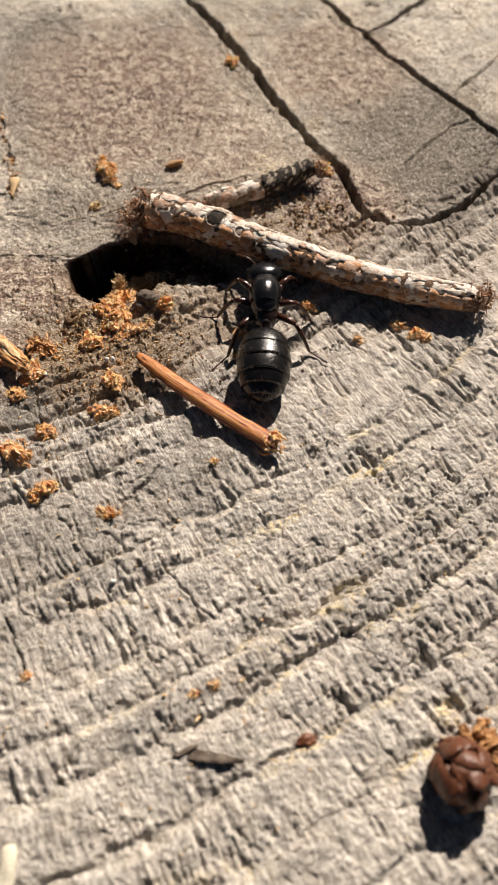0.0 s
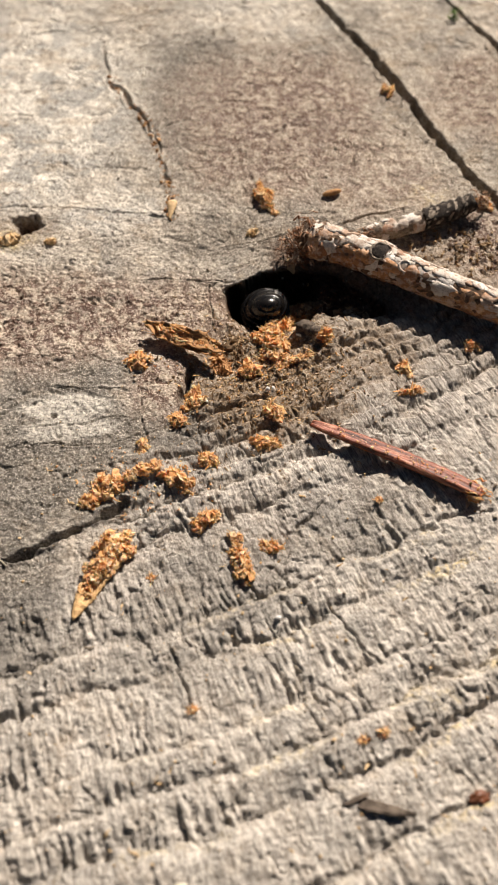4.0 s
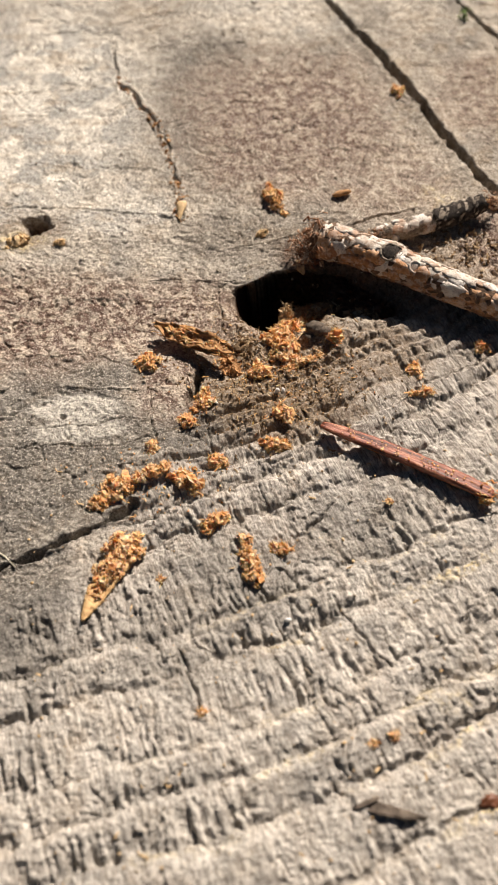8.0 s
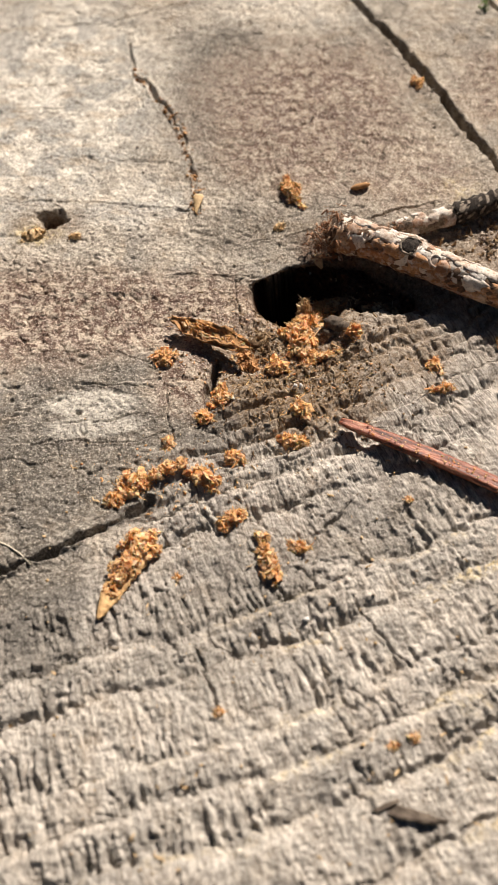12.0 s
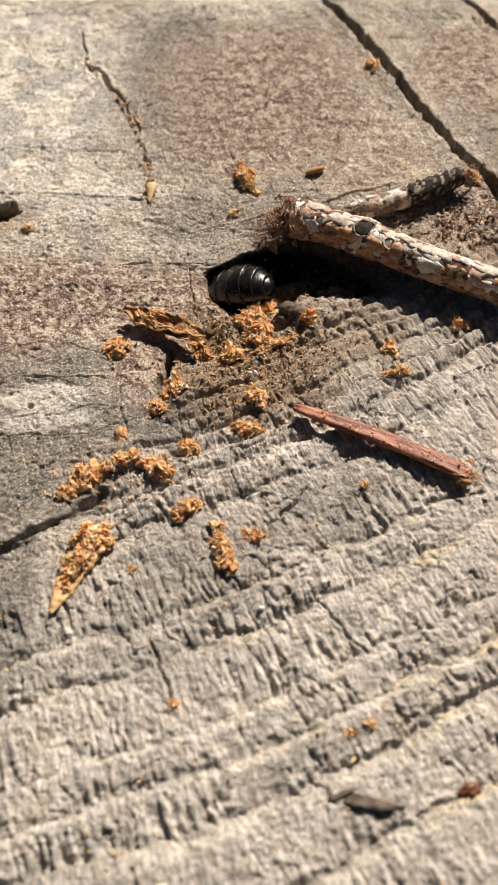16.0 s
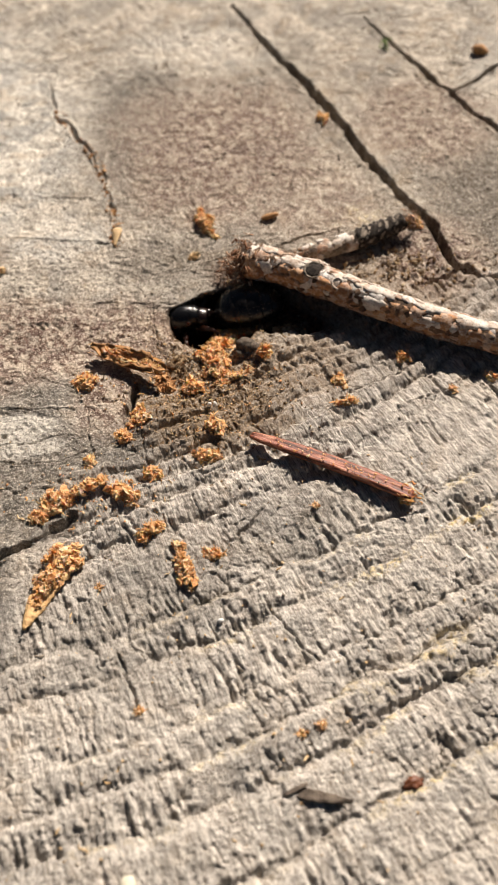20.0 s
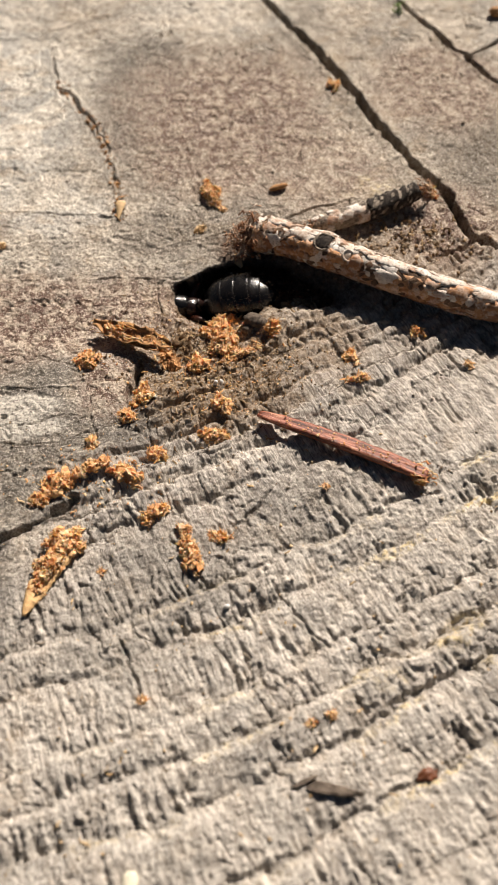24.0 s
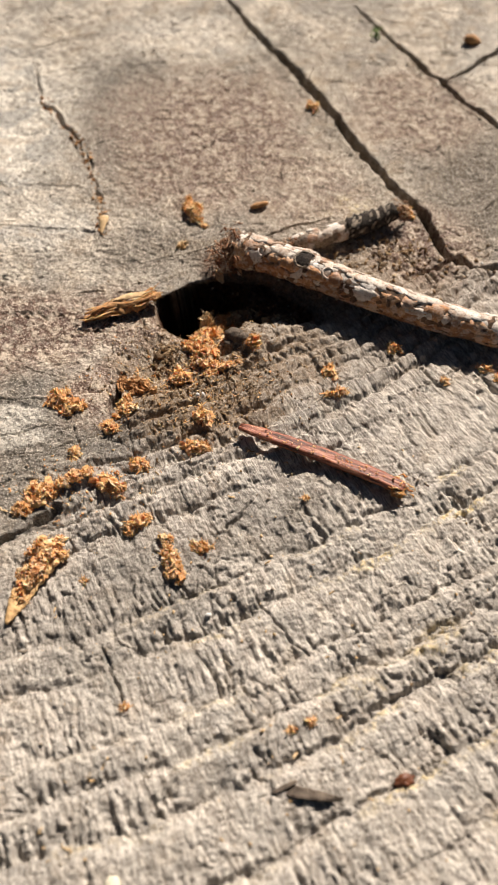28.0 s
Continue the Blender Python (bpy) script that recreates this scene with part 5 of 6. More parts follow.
# ---------------------------------------------------------------- the ant
def ant_queen():
    rng = np.random.RandomState(7)
    ant = tagged(new("ant"), "large shiny black carpenter ant with red-brown legs", "ant")
    # mesosoma: high domed back, narrower neck
    meso = spline([(-2.0, 0.75, 0.8, 2.35), (-1.6, 1.1, 1.2, 2.55), (-0.7, 1.36, 1.5, 2.68), (0.3, 1.46, 1.56, 2.7), (1.1, 1.38, 1.4, 2.58), (1.55, 1.2, 1.16, 2.46)], 22)
    part("thorax", loft([(*q, 0.95) for q in meso], 32), BLACK, ant)
    part("pronotum", loft([(*q, 0.95) for q in spline([(1.35, 1.27, 1.24, 2.47), (1.75, 1.2, 1.14, 2.4), (2.1, 0.95, 0.9, 2.28), (2.42, 0.5, 0.5, 2.15)], 12)], 30), BLACK, ant)
    part("scutellum", loft([(*q, 0.95) for q in spline([(-1.25, 1.0, 0.5, 3.28), (-1.6, 0.98, 0.55, 3.16), (-2.0, 0.7, 0.5, 2.98), (-2.2, 0.3, 0.3, 2.85)], 10)], 24), BLACK, ant)
    part("propodeum", loft([(*q, 0.95) for q in spline([(-1.6, 0.98, 0.95, 2.3), (-2.2, 1.0, 0.95, 2.22), (-2.7, 0.86, 0.8, 2.08), (-3.05, 0.5, 0.5, 1.95)], 12)], 26), WAIST, ant, "very dark red-brown rear of the thorax")
    for yy, hw, top in ((-1.2, 1.22, 1.44), (0.95, 1.33, 1.42), (1.38, 1.25, 1.22)):
        part("thorax_seam", tube([(hw * math.cos(t), yy - 0.12 * math.sin(t), 2.55 + top * math.sin(t)) for t in np.linspace(0.3, math.pi - 0.3, 16)], 0.035, 6), GASTER, ant)
    for sx in (-1, 1):
        for yy in (-0.9, 0.5):
            part("wing_scar", (BALL_V * (0.12, 0.28, 0.16), BALL_F), RUST, ant, at=P(sx * 1.38, yy, 3.25))
    part("petiole", loft([(*s, 0.95) for s in spline([(-3.5, 0.25, 0.25, 2.0), (-3.1, 0.55, 0.75, 2.25), (-2.8, 0.5, 0.6, 2.2), (-2.4, 0.3, 0.3, 2.1)], 9)], 16), WAIST, ant, "very dark red-brown waist scale")
    # gaster turns about the waist: overlapping plates, each swelling to its rear edge and stepping down to the next
    gaster = part("gaster", loft([(*q, 0.97) for q in spline([(0.1, 0.3, 0.3, -0.2), (-0.35, 1.1, 1.0, -0.1), (-1.05, 1.82, 1.55, 0.05), (-1.85, 2.16, 1.82, 0.12), (-2.25, 2.24, 1.9, 0.13), (-2.32, 2.14, 1.8, 0.13)], 18)], 36), GASTER, ant, at=P(0, -3.5, 2.25))
    plates = [[(-2.0, 2.10, 1.76, 0.13), (-2.7, 2.26, 1.92, 0.14), (-3.4, 2.38, 2.02, 0.14), (-3.62, 2.40, 2.03, 0.14), (-3.69, 2.29, 1.92, 0.14)],
              [(-3.4, 2.26, 1.88, 0.14), (-4.1, 2.32, 1.94, 0.12), (-4.8, 2.28, 1.9, 0.08), (-4.97, 2.26, 1.88, 0.07), (-5.03, 2.14, 1.76, 0.07)],
              [(-4.75, 2.12, 1.74, 0.07), (-5.3, 2.08, 1.7, 0.03), (-5.85, 1.92, 1.56, -0.05), (-6.0, 1.87, 1.51, -0.08), (-6.05, 1.75, 1.38, -0.08)],
              [(-5.8, 1.76, 1.4, -0.08), (-6.25, 1.55, 1.22, -0.15), (-6.65, 1.25, 0.97, -0.22), (-6.75, 1.15, 0.88, -0.24), (-6.79, 1.04, 0.78, -0.24)],
              [(-6.6, 1.04, 0.8, -0.24), (-6.9, 0.82, 0.62, -0.28), (-7.12, 0.48, 0.38, -0.32), (-7.22, 0.15, 0.12, -0.34)]]
    for pl in plates:
        part("plate", loft([(*q, 0.97) for q in spline(pl, 12)], 36), GASTER, gaster)
    for yy, w, h, z in ((-2.28, 2.22, 1.88, 0.13), (-3.65, 2.37, 2.0, 0.14), (-5.0, 2.22, 1.84, 0.07), (-6.02, 1.83, 1.47, -0.08)):
        part("plate_margin", tube([(w * math.cos(t), yy, z + h * math.sin(t)) for t in np.linspace(0.5, math.pi - 0.5, 28)], 0.014, 5), MARGIN, gaster)
    hairs = []
    for k in range(110):
        rear = rng.choice([-2.2, -3.6, -4.95, -6.0, -6.7, -6.9]) if k % 3 else rng.uniform(-6.8, -1.0)
        t = rng.uniform(0.1, math.pi - 0.1)
        w = np.interp(-rear, [1, 1.9, 2.8, 3.6, 4.95, 6.0, 6.75, 7.2], [1.75, 2.16, 2.28, 2.39, 2.25, 1.86, 1.14, 0.3])
        b = np.array([w * math.cos(t), rear, 0.12 + 0.84 * w * math.sin(t) - 0.08 * max(-rear - 4.5, 0)])
        L = rng.uniform(0.25, 0.6)
        hairs.append(tube([b, b + L * np.array([0.35 * math.cos(t), -0.85 + rng.normal(0, 0.15), 0.4 * math.sin(t)])], [0.011, 0.004], 3))
    part("hair_fringe", join(*hairs), HAIR, gaster, "sparse golden hairs on the plates")
    # head: heart-shaped from above, broad behind the eyes
    head = part("head", loft([(*s, 0.92) for s in spline([(-0.1, 0.45, 0.45, 0.0), (0.15, 1.15, 0.85, 0.0), (0.7, 1.62, 1.1, 0.0), (1.4, 1.7, 1.15, -0.05), (2.2, 1.45, 1.0, -0.15), (2.9, 1.15, 0.75, -0.3), (3.3, 0.85, 0.45, -0.42)], 20)], 28), BLACK, ant, at=P(0, 2.12, 2.1, -20, 0, 0))
    for sx in (-1, 1):
        part("eye", (BALL_V * (0.22, 0.36, 0.32), BALL_F), EYE_M, head, at=P(sx * 1.5, 1.35, 0.42))
        part("mandible", tube(spline([(sx * 0.75, 3.0, -0.45), (sx * 0.95, 3.6, -0.55), (sx * 0.55, 4.1, -0.6), (sx * 0.05, 4.2, -0.6)], 10), np.linspace(0.36, 0.12, 10), 10, 0.6), RUST, head, "dark red mandible")
        elbow = (sx * 2.5, 3.6, 1.0)
        path = spline([(sx * 0.6, 2.5, 0.35), (sx * 1.5, 2.9, 1.0), elbow], 9)
        lash = spline([elbow, (sx * 2.9, 4.6, 0.6), (sx * 2.7, 5.8, -0.2), (sx * 2.2, 6.8, -0.9)], 20)
        part("antenna", join(tube(path, 0.12, 8), tube(lash, 0.115 + 0.03 * np.cos(np.arange(20) * math.pi), 8)), RUST, head, "elbowed dark antenna")
    legs = []
    for name, y0, yaw, reach in (("front", 1.1, 38, 0.95), ("mid", -0.2, -6, 1.0), ("hind", -1.3, -48, 1.22)):
        for sx in (-1, 1):
            k = reach
            knee, foot, toe = np.array([2.15 * k, 0, 0.42]), np.array([3.4 * k, 0, -2.05]), np.array([4.7 * k, 0.25, -2.45])
            s = np.array([sx, 1, 1])
            m = P(sx * 0.75, y0, 1.75, 0, 0, sx * yaw)
            femur = part("leg", join((BALL_V * (0.55, 0.5, 0.6) * 0.85, BALL_F), tube(np.array([(0, 0, -0.1), (0.5 * k, 0, 0.1), (1.35 * k, 0, 0.34), knee]) * s, [0.24, 0.30, 0.31, 0.19], 12)), RUST, ant, at=m)
            part("tibia", tube(spline([knee, knee * 0.5 + foot * 0.5 + np.array([0.08, 0, 0.12]), foot], 8) * s, np.linspace(0.17, 0.12, 8) + 0.04 * np.sin(np.linspace(0, 3, 8)), 10), RUST, femur)
            part("tarsus", tube(spline([foot, foot * 0.5 + toe * 0.5 + np.array([0, 0.05, -0.12]), toe, toe + np.array([0.25, 0.05, 0.05])], 12) * s, 0.075 + 0.02 * np.cos(np.arange(12) * 2.2), 6), RUST, femur)
            part("claw", join(*[tube([toe * s + np.array([0.2 * sx, 0, 0]), toe * s + np.array([0.4 * sx, c * 0.12, 0.03]), toe * s + np.array([0.5 * sx, c * 0.2, -0.08])], [0.04, 0.035, 0.01], 5) for c in (-1, 1)]), RUST, femur)
            legs.append((femur, (sx * 0.75, y0, 1.75), sx, yaw))
    return ant, head, gaster, legs


ant, ant_head, ant_gaster, ant_legs = ant_queen()

# ---------------------------------------------------------------- shavings that the ant carries and shifts
load = tagged(new("shavings_bundle"), "long bundle of orange shavings dropped by the ant", "wood shavings", group="shavings round the nest hole")
part("shavings_core", heap(140, (0.62, 3.2), 110, 80, 0.9), FRASS, load, smooth=False)
load_late = tagged(new("shavings_bundle"), "small bundle of orange shavings carried by the ant", "wood shavings", group="shavings round the nest hole")
part("shavings_core", heap(141, (1.1, 1.0), 60, 60, 0.8), FRASS, load_late, smooth=False)
pushed = tagged(new("shavings_clump"), "clump of orange shavings pushed aside by the ant", "wood shavings", group="shavings round the nest hole")
part("shavings_core", heap(142, (1.5, 1.1), 80, 70, 0.9), FRASS, pushed, smooth=False)
curl = tagged(new("wood_flake"), "long curled brown wood flake with torn fibres", "wood flake")
part("flake", sheet([(-4.0, 0.2), (-3.4, 0.55), (-2.6, 0.5), (-1.8, 0.95), (-0.6, 0.7), (0.3, 1.05), (1.4, 0.75), (2.4, 0.9), (3.2, 0.4), (3.9, 0.25)], 34, 0.14, 0.6, 33, 0.09), BROWNFLAKE, curl)
part("splinter", moved(sheet([(-2.6, 0.1), (-1.5, 0.4), (0.4, 0.35), (2.4, 0.06)], 18, 0.1, 0.5, 35, 0.05), P(0.55, -0.6, 0.35, 4, 14, 9)), BROWNFLAKE, curl, "splinter split off the flake")
part("splinter", moved(sheet([(-3.6, 0.05), (-2.0, 0.3), (0.2, 0.36), (2.2, 0.24), (3.4, 0.05)], 22, 0.12, 0.5, 39, 0.05), P(-0.15, 0.3, 0.62, 0, -10, -4)), BROWNFLAKE, curl, "splinter split off the flake")
part("splinter", moved(sheet([(-2.2, 0.05), (-0.8, 0.3), (0.8, 0.34), (2.0, 0.05)], 16, 0.1, 0.5, 40, 0.05), P(0.3, -1.3, 0.75, 4, 16, 7)), CHIPPY, curl, "pale yellow splinter along the flake")
curl_rng = np.random.RandomState(34)


def strand(rng):
    """A torn fibre that follows the flake."""
    length, y0 = rng.uniform(1.0, 3.0), rng.uniform(-3.3, 3.3)
    x0, z0, lean = rng.uniform(-0.75, 0.75), rng.uniform(0.2, 1.0), rng.normal(0, 0.16)
    path = [(x0 + lean * u * length + rng.normal(0, 0.05), np.clip(y0 + u * length, -4.3, 4.3) + 0.02 * k, z0 * (1 - 0.35 * abs(x0)) + rng.normal(0, 0.08)) for k, u in enumerate((-0.5, -0.15, 0.2, 0.5))]
    return tube(path, rng.uniform(0.04, 0.11) * np.array([0.4, 1, 0.9, 0.3]), 5, 0.55)


part("fibre_fringe", join(moved(heap(36, (0.6, 1.2), 50, 50, 0.4), P(0.05, 1.7, 0.25)), moved(heap(37, (0.45, 1.3), 40, 40, 0.35), P(0.2, -2.0, 0.3)), *[strand(curl_rng) for _ in range(34)], *[moved(fibre(curl_rng, curl_rng.uniform(0.4, 1.0), curl_rng.uniform(0.03, 0.06)), P(curl_rng.uniform(-0.9, 0.9), curl_rng.uniform(-3.6, 3.8), curl_rng.uniform(0.1, 0.7))) for _ in range(40)]), FRASS, curl, "pale torn fibres along the flake", smooth=False)


# ---------------------------------------------------------------- what moves
# seconds, x, y, z (mm), pitch, heading, turn of the head, turn of the gaster
ANT_PATH = [
    (0, 1.1, 53.8, 0.3, 0, 0, 3, -3),
    (0.1, -1.3, 54.7, 0.3, 0, 13, 3, -3),
    (0.2, -6.2, 55.1, 0.3, 0, 35, -3, 3),
    (0.3, -9.4, 54.4, 0.3, 0, 48, -2, 2),
    (0.4, -10.6, 55.6, -0.8, -4, 54, 4, 4),
    (0.5, -11.6, 56.4, -1.5, -8, 63, 8, 4),
    (0.7, -13.4, 58.4, -3.2, -14, 74, 4, 0),
    (1, -16.4, 59.8, -4.6, -18, 70, 0, 0),
    (1.5, -12.2, 58.4, -2.2, -15, 88, -16, -15),
    (1.8, -10.7, 57.2, -0.5, 0, 83, 10, -10),
    (2, -7, 55.9, 0.3, 0, 95, 19, -19),
    (2.1, -9.6, 51.9, 0.3, 0, 133, 14, -14),
    (2.2, -12.5, 47.3, 0.3, 0, 154, 15, -15),
    (2.3, -13.2, 44.2, 0.3, 0, 158, 8, -8),
    (2.4, -13.6, 41.6, 0.3, 0, 165, 2, -2),
    (2.6, -15.7, 41.3, 0.3, 0, 147, 6, -6),
    (2.8, -18.4, 43.6, 0.3, 0, 114, 11, -11),
    (2.9, -17.2, 46.5, 0.3, 0, 84, 9, -9),
    (3, -15.2, 48.8, 0.3, 0, 56, -4, 4),
    (3.1, -11.7, 50.6, 0.3, 0, 24, -1, 1),
    (3.2, -10.6, 53.7, 0.3, 0, 4, 3, -3),
    (3.5, -10.8, 55.4, 0.3, 0, 14, 4, -4),
    (3.8, -12.6, 60.5, -4, -45, 15, 0, 0),
    (4.2, -14.8, 60, -14, -80, 20, 0, 0),
    (5, -14.8, 60, -17, -80, 20, 0, 0),
    (5.5, -19.2, 62.5, -10.8, -40, 62, 0, 0),
    (6, -19.6, 62.6, -11, -40, 62, 0, 0),
    (6.5, -19.6, 63, -12.3, -42, 60, 0, 0),
    (7, -14.8, 60, -20, -80, 20, 0, 0),
    (14.6, -14.8, 60, -20, -80, 20, 0, 0),
    (15, -20, 65.4, -11.2, -40, 60, 0, 0),
    (15.5, -20.1, 61.7, -8.2, -36, 72, 0, 0),
    (16, -19.1, 60.7, -7.2, -36, 76, 0, 0),
    (16.5, -19.5, 63.8, -11.3, -42, 65, 0, 0),
    (17, -14.8, 60, -20, -80, 20, 0, 0),
    (18, -14.8, 60, -20, -80, 20, 0, 0),
    (18.5, -19.4, 61.8, -8.4, -36, 72, 0, 0),
    (19, -19.4, 62, -7.8, -34, 74, 0, 0),
    (19.5, -18, 62.8, -7.3, -32, 82, 0, 0),
    (19.7, -16.8, 62.5, -6.9, -30, 88, 0, 0),
    (20, -16.1, 61.3, -4.7, -16, 96, 0, 0),
    (20.2, -16.0, 59.4, -4.4, -20, 72, 0, 0),
    (20.35, -12.9, 58.1, -2.2, -6, 78, 0, 0),
    (20.5, -11.9, 57.7, -1.3, 0, 82, 0, 0),
    (21.2, -14.8, 61.3, -7.6, -30, 72, 0, 0),
    (21.8, -18.9, 62.7, -9.2, -36, 68, 0, 0),
    (22.5, -20.2, 62.8, -9.4, -36, 70, 0, 0),
    (23, -20.1, 62.9, -9.2, -36, 70, 0, 0),
    (23.5, -19.4, 62.1, -8.1, -34, 76, 0, 0),
    (24, -17.5, 60, -5.4, -20, 90, 0, 0),
    (24.4, -15.7, 60, -5.1, -16, 95, 0, 0),
    (24.6, -14.8, 60, -2.3, 0, 101, 11, -11),
    (24.8, -12.3, 58.4, -1.1, 0, 115, 19, -19),
    (25, -12.4, 55.5, 0.1, 0, 143, 38, -52),
    (25.2, -15.2, 52.1, 0.3, 0, 129, 11, -11),
    (25.4, -17.9, 51.5, 0.3, 0, 115, 4, -4),
    (25.6, -16.9, 51.9, 0.3, 0, 112, 2, -2),
    (25.8, -14.7, 54.7, 0.3, 0, 98, 6, -6),
    (26, -13.2, 57.8, 0.2, 0, 84, 8, -26),
    (26.2, -11.9, 58.2, 0.3, 0, 41, 11, -11),
    (26.4, -13.6, 58.7, -1.4, -10, 72, 0, -8),
    (26.6, -14.3, 59.0, -2.9, -17, 74, 0, -6),
    (26.8, -17, 60, -6, -24, 76, 0, 0),
    (27, -18.1, 62.6, -8, -36, 66, 0, 0),
    (27.4, -14.8, 60, -20, -80, 20, 0, 0),
    (28, -14.8, 60, -21, -80, 20, 0, 0),
]

def motions():
    def rest(x, y, up_mm=0.1):
        return ground_at(x, y) + up_mm
    body = []
    for t, x, y, z, pitch, head, hy, gy_ in ANT_PATH:
        body.append((t, P(x, y, z, pitch, 0, head)))
    walk(ant, body)
    walk(ant_head, [(r[0], P(0, 2.12, 2.1, -20, 0, r[6])) for r in ANT_PATH])
    walk(ant_gaster, [(r[0], P(0, -3.5, 2.25, 4, 0, r[7])) for r in ANT_PATH])
    # tripod gait while the ant is out in the open
    steps = [0.0, 0.1, 0.2, 0.3, 0.4, 0.5, 0.7, 0.9, 1.1, 1.4, 1.7] + [1.9 + 0.1 * i for i in range(18)] + [3.8, 4.2, 14.0, 19.4] + [19.6 + 0.15 * i for i in range(8)] + [21.0, 24.0] + [24.2 + 0.1 * i for i in range(28)] + [27.2, 28.0]
    for k, (leg, hip, sx, yaw) in enumerate(ant_legs):
        tripod = 1 if k in (0, 3, 4) else -1
        rows = []
        for i, t in enumerate(steps):
            s = tripod * (1 if i % 2 else -1) * (1.0 if 0 < t < 27.2 else 0.4)
            rows.append((t, P(*hip, 0, -sx * (4 + 5 * max(s, 0)), sx * (yaw + 11 * s))))
        walk(leg, rows)
    # the needle is kicked round in the first moments, then nudged once more
    def along(x0, y0, x1, y1, up_mm, roll=0):
        cx, cy = (x0 + x1) / 2, (y0 + y1) / 2
        return P(cx, cy, max(rest(cx, cy, 0), rest(x0 * 0.75 + x1 * 0.25, y0 * 0.75 + y1 * 0.25, 0), rest(x1 * 0.75 + x0 * 0.25, y1 * 0.75 + y0 * 0.25, 0)) + up_mm, 0, roll, math.degrees(math.atan2(-(x0 - x1), y0 - y1)))
    walk(needle, [
        (0.0, along(-9.9, 48.3, 1.5, 39.5, 1.3, 170)),
        (0.2, along(-10.4, 48.4, 0.4, 38.6, 1.3, 170)),
        (0.3, along(-11.4, 48.6, 0.3, 39.0, 1.2, 170)),
        (0.45, along(-9.4, 47.5, 4.0, 40.6, 1.1, 172)),
        (0.6, along(-8.9, 47.2, 4.6, 41.0, 1.1, 175)),
        (2.0, along(-8.9, 47.2, 4.6, 41.0, 1.1, 175)),
        (2.07, along(-8.9, 46.6, 4.6, 40.4, 1.0, 115)),
        (2.14, along(-9.0, 45.6, 4.7, 39.6, 0.6, 60)),
        (2.2, along(-9.0, 44.9, 4.8, 39.0, 0.1, 12)),
        (3.0, along(-9.0, 44.9, 4.8, 39.0, 0.1, 12)),
        (28.0, along(-9.0, 44.9, 4.8, 39.0, 0.1, 12))])
    d = rest(-14.2, 32.4, 0)
    walk(load, [(0.0, P(-14.8, 60, -19)), (1.5, P(-15.0, 59.5, -12, 30, 0, 60)), (1.8, P(-13.5, 56.0, 0.2, 20, 0, 80)), (2.0, P(-12.5, 53.0, 0.8, 0, 0, 95)), (2.2, P(-14.8, 41.0, 0.8, 0, 0, 60)),
                (2.4, P(-16.6, 35.4, 0.7, 0, 0, 40)), (2.6, P(-14.2, 32.4, d + 0.1, 0, 0, 18)), (28.0, P(-14.2, 32.4, d + 0.1, 0, 0, 18))])
    d2 = rest(-24.2, 46.8, 0)
    walk(load_late, [(0.0, P(-14.8, 60.5, -20)), (24.2, P(-15.0, 60.0, -16, 0, 0, 0)), (24.7, P(-14.8, 56.8, 0.3)), (25.0, P(-14.2, 52.2, 0.6, 0, 0, 30)), (25.3, P(-22.5, 48.6, 0.6, 0, 0, 60)), (25.6, P(-24.2, 46.8, d2, 0, 0, 60)), (28.0, P(-24.2, 46.8, d2, 0, 0, 60))])
    a0, a1 = rest(-24.8, 51.0, -0.1), rest(-25.4, 47.8, -0.1)
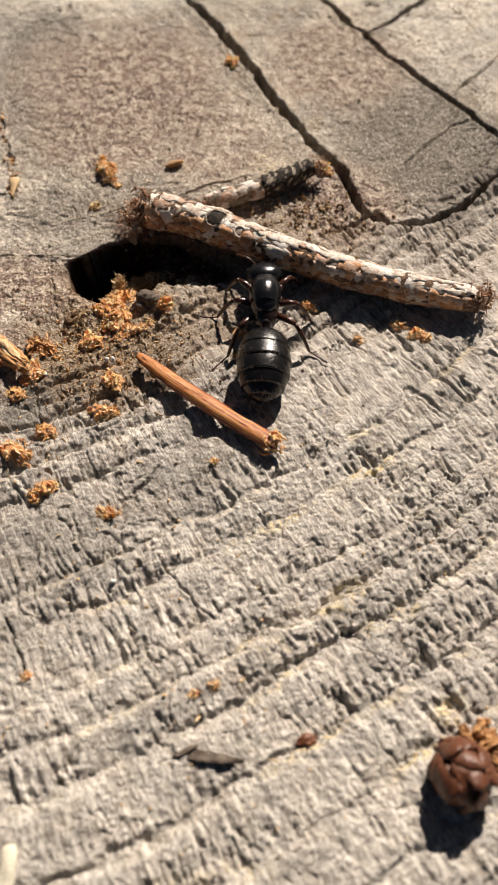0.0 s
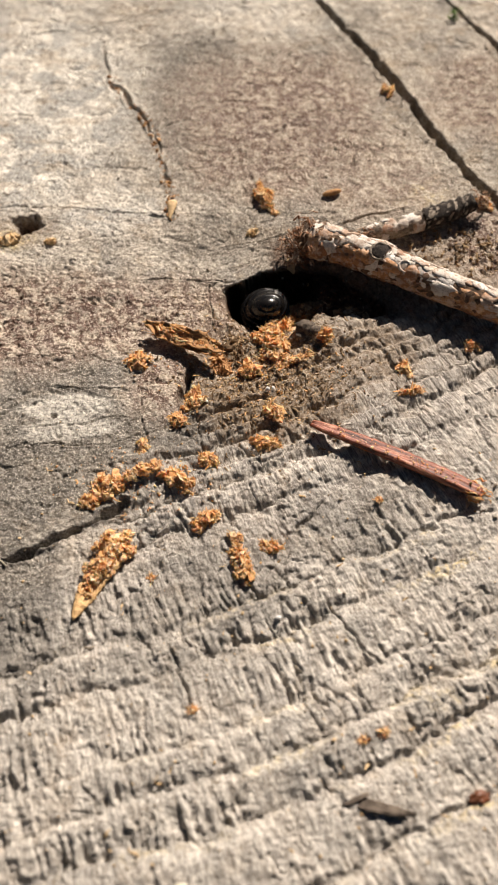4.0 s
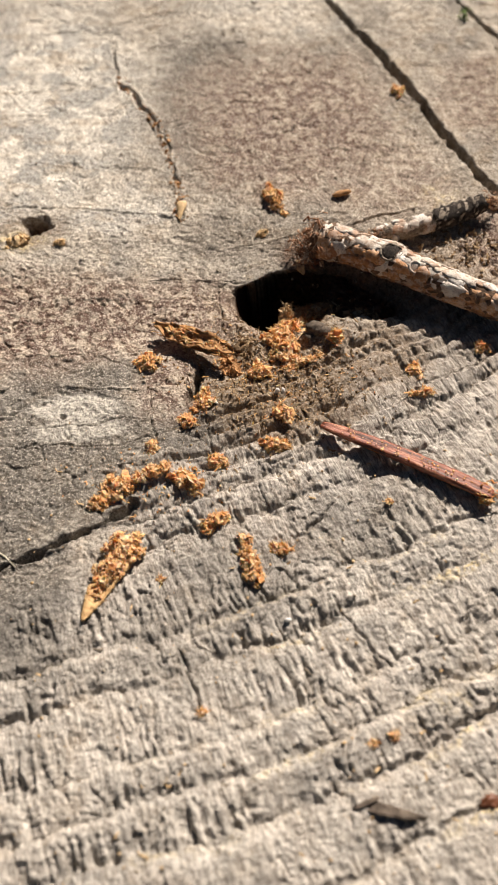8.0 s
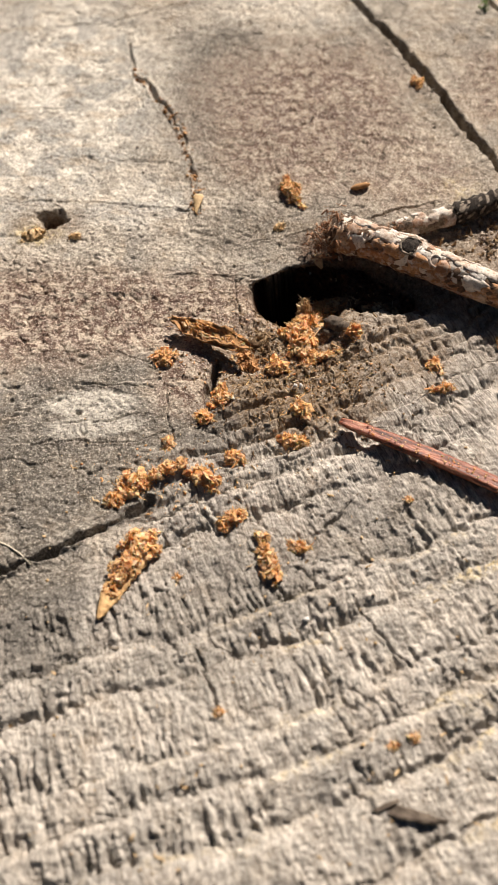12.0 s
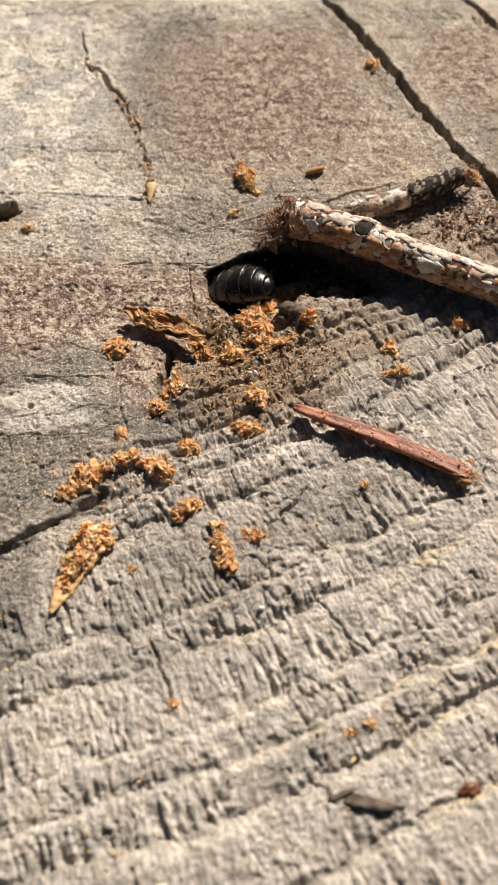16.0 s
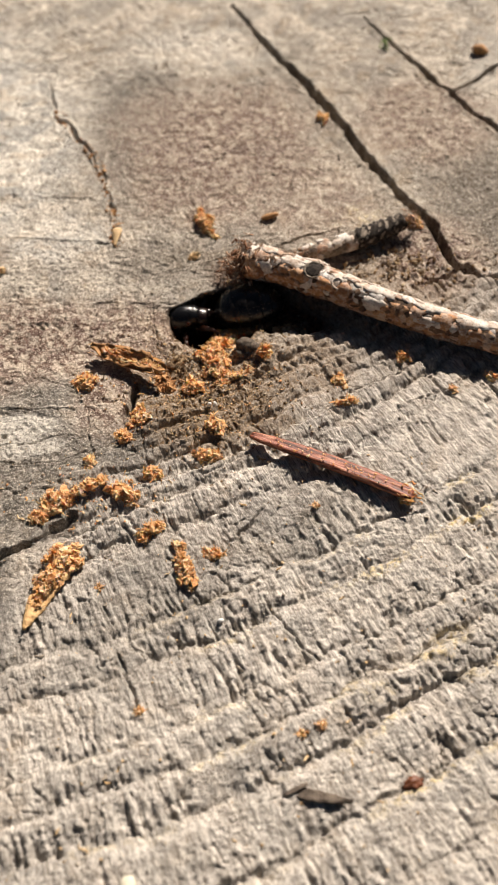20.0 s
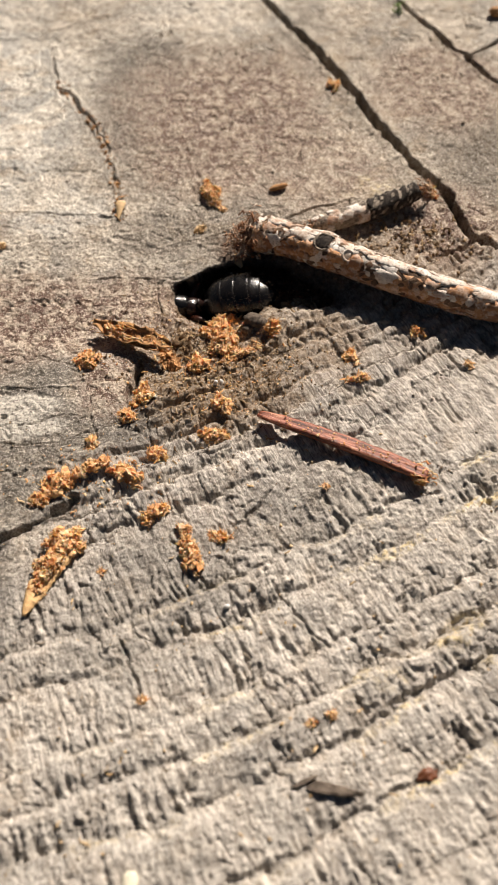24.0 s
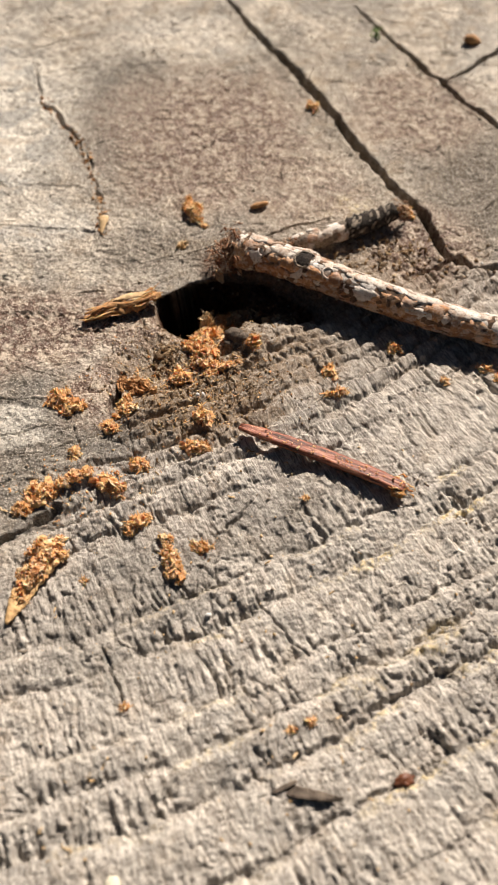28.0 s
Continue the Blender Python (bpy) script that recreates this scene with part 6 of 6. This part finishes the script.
    walk(pushed, [(0.0, P(-22.5, 48.6, rest(-22.5, 48.6, -0.1), 0, 0, 0)), (2.8, P(-22.5, 48.6, rest(-22.5, 48.6, -0.1), 0, 0, 0)), (3.0, P(-24.8, 51.0, a0, 0, 0, 40)), (25.2, P(-24.8, 51.0, a0, 0, 0, 40)), (25.6, P(-25.4, 47.8, a1, 0, 0, 70)), (28.0, P(-25.4, 47.8, a1, 0, 0, 70))])
    walk(bridge, [(0.0, P(-19.2, 50.5, rest(-18.4, 50.5, 0.1), 0, 0, 70)), (2.7, P(-19.2, 50.5, rest(-18.4, 50.5, 0.1), 0, 0, 70)), (2.95, P(-17.6, 52.0, rest(-17.6, 52.0, -0.05), 0, 0, 30)), (25.2, P(-17.6, 52.0, rest(-17.6, 52.0, -0.05), 0, 0, 30)), (25.5, P(-19.0, 50.0, rest(-18.4, 50.0, 0.0), 0, 0, 95)), (28.0, P(-19.0, 50.0, rest(-18.4, 50.0, 0.0), 0, 0, 95))])
    # springy curls in the mouth, pressed down while the ant passes over them
    up_c, low_c = P(-12.75, 59.1, -1.5), P(-12.75, 58.9, -3.2)
    walk(curls, [(0.0, up_c), (0.3, up_c), (0.6, low_c), (1.6, low_c), (2.1, up_c), (3.2, up_c), (3.4, low_c), (4.0, low_c), (4.6, up_c), (19.4, up_c), (19.8, low_c), (21.2, low_c), (21.8, up_c), (23.4, up_c), (23.8, low_c), (24.9, low_c), (25.3, up_c), (26.1, up_c), (26.3, low_c), (26.9, low_c), (27.3, up_c), (28.0, up_c)])
    c0, c1, c2 = rest(-22.6, 49.6, 0.4), rest(-21.0, 53.4, 1.5), rest(-21.0, 59.2, 0.4)
    walk(curl, [(0.0, P(-22.6, 49.6, c0, 0, 0, 47)), (2.7, P(-22.6, 49.6, c0, 0, 0, 47)), (2.8, P(-22.2, 50.8, c1 + 0.8, 0, 60, 55)), (2.9, P(-21.6, 52.2, c1 + 0.8, 0, 120, 64)), (3.1, P(-21.0, 53.4, c1, 0, 165, 71)), (25.2, P(-21.0, 53.4, c1, 0, 165, 71)),
                (25.4, P(-22.0, 52.8, c1 + 0.4, 0, 120, 76)), (25.6, P(-22.2, 53.0, c1 + 0.6, 0, 60, 84)), (25.9, P(-21.2, 56.6, c2 + 0.8, 0, 0, 105)), (26.2, P(-21.0, 59.2, c2, 0, 0, 115)), (28.0, P(-21.0, 59.2, c2, 0, 0, 115))])


motions()
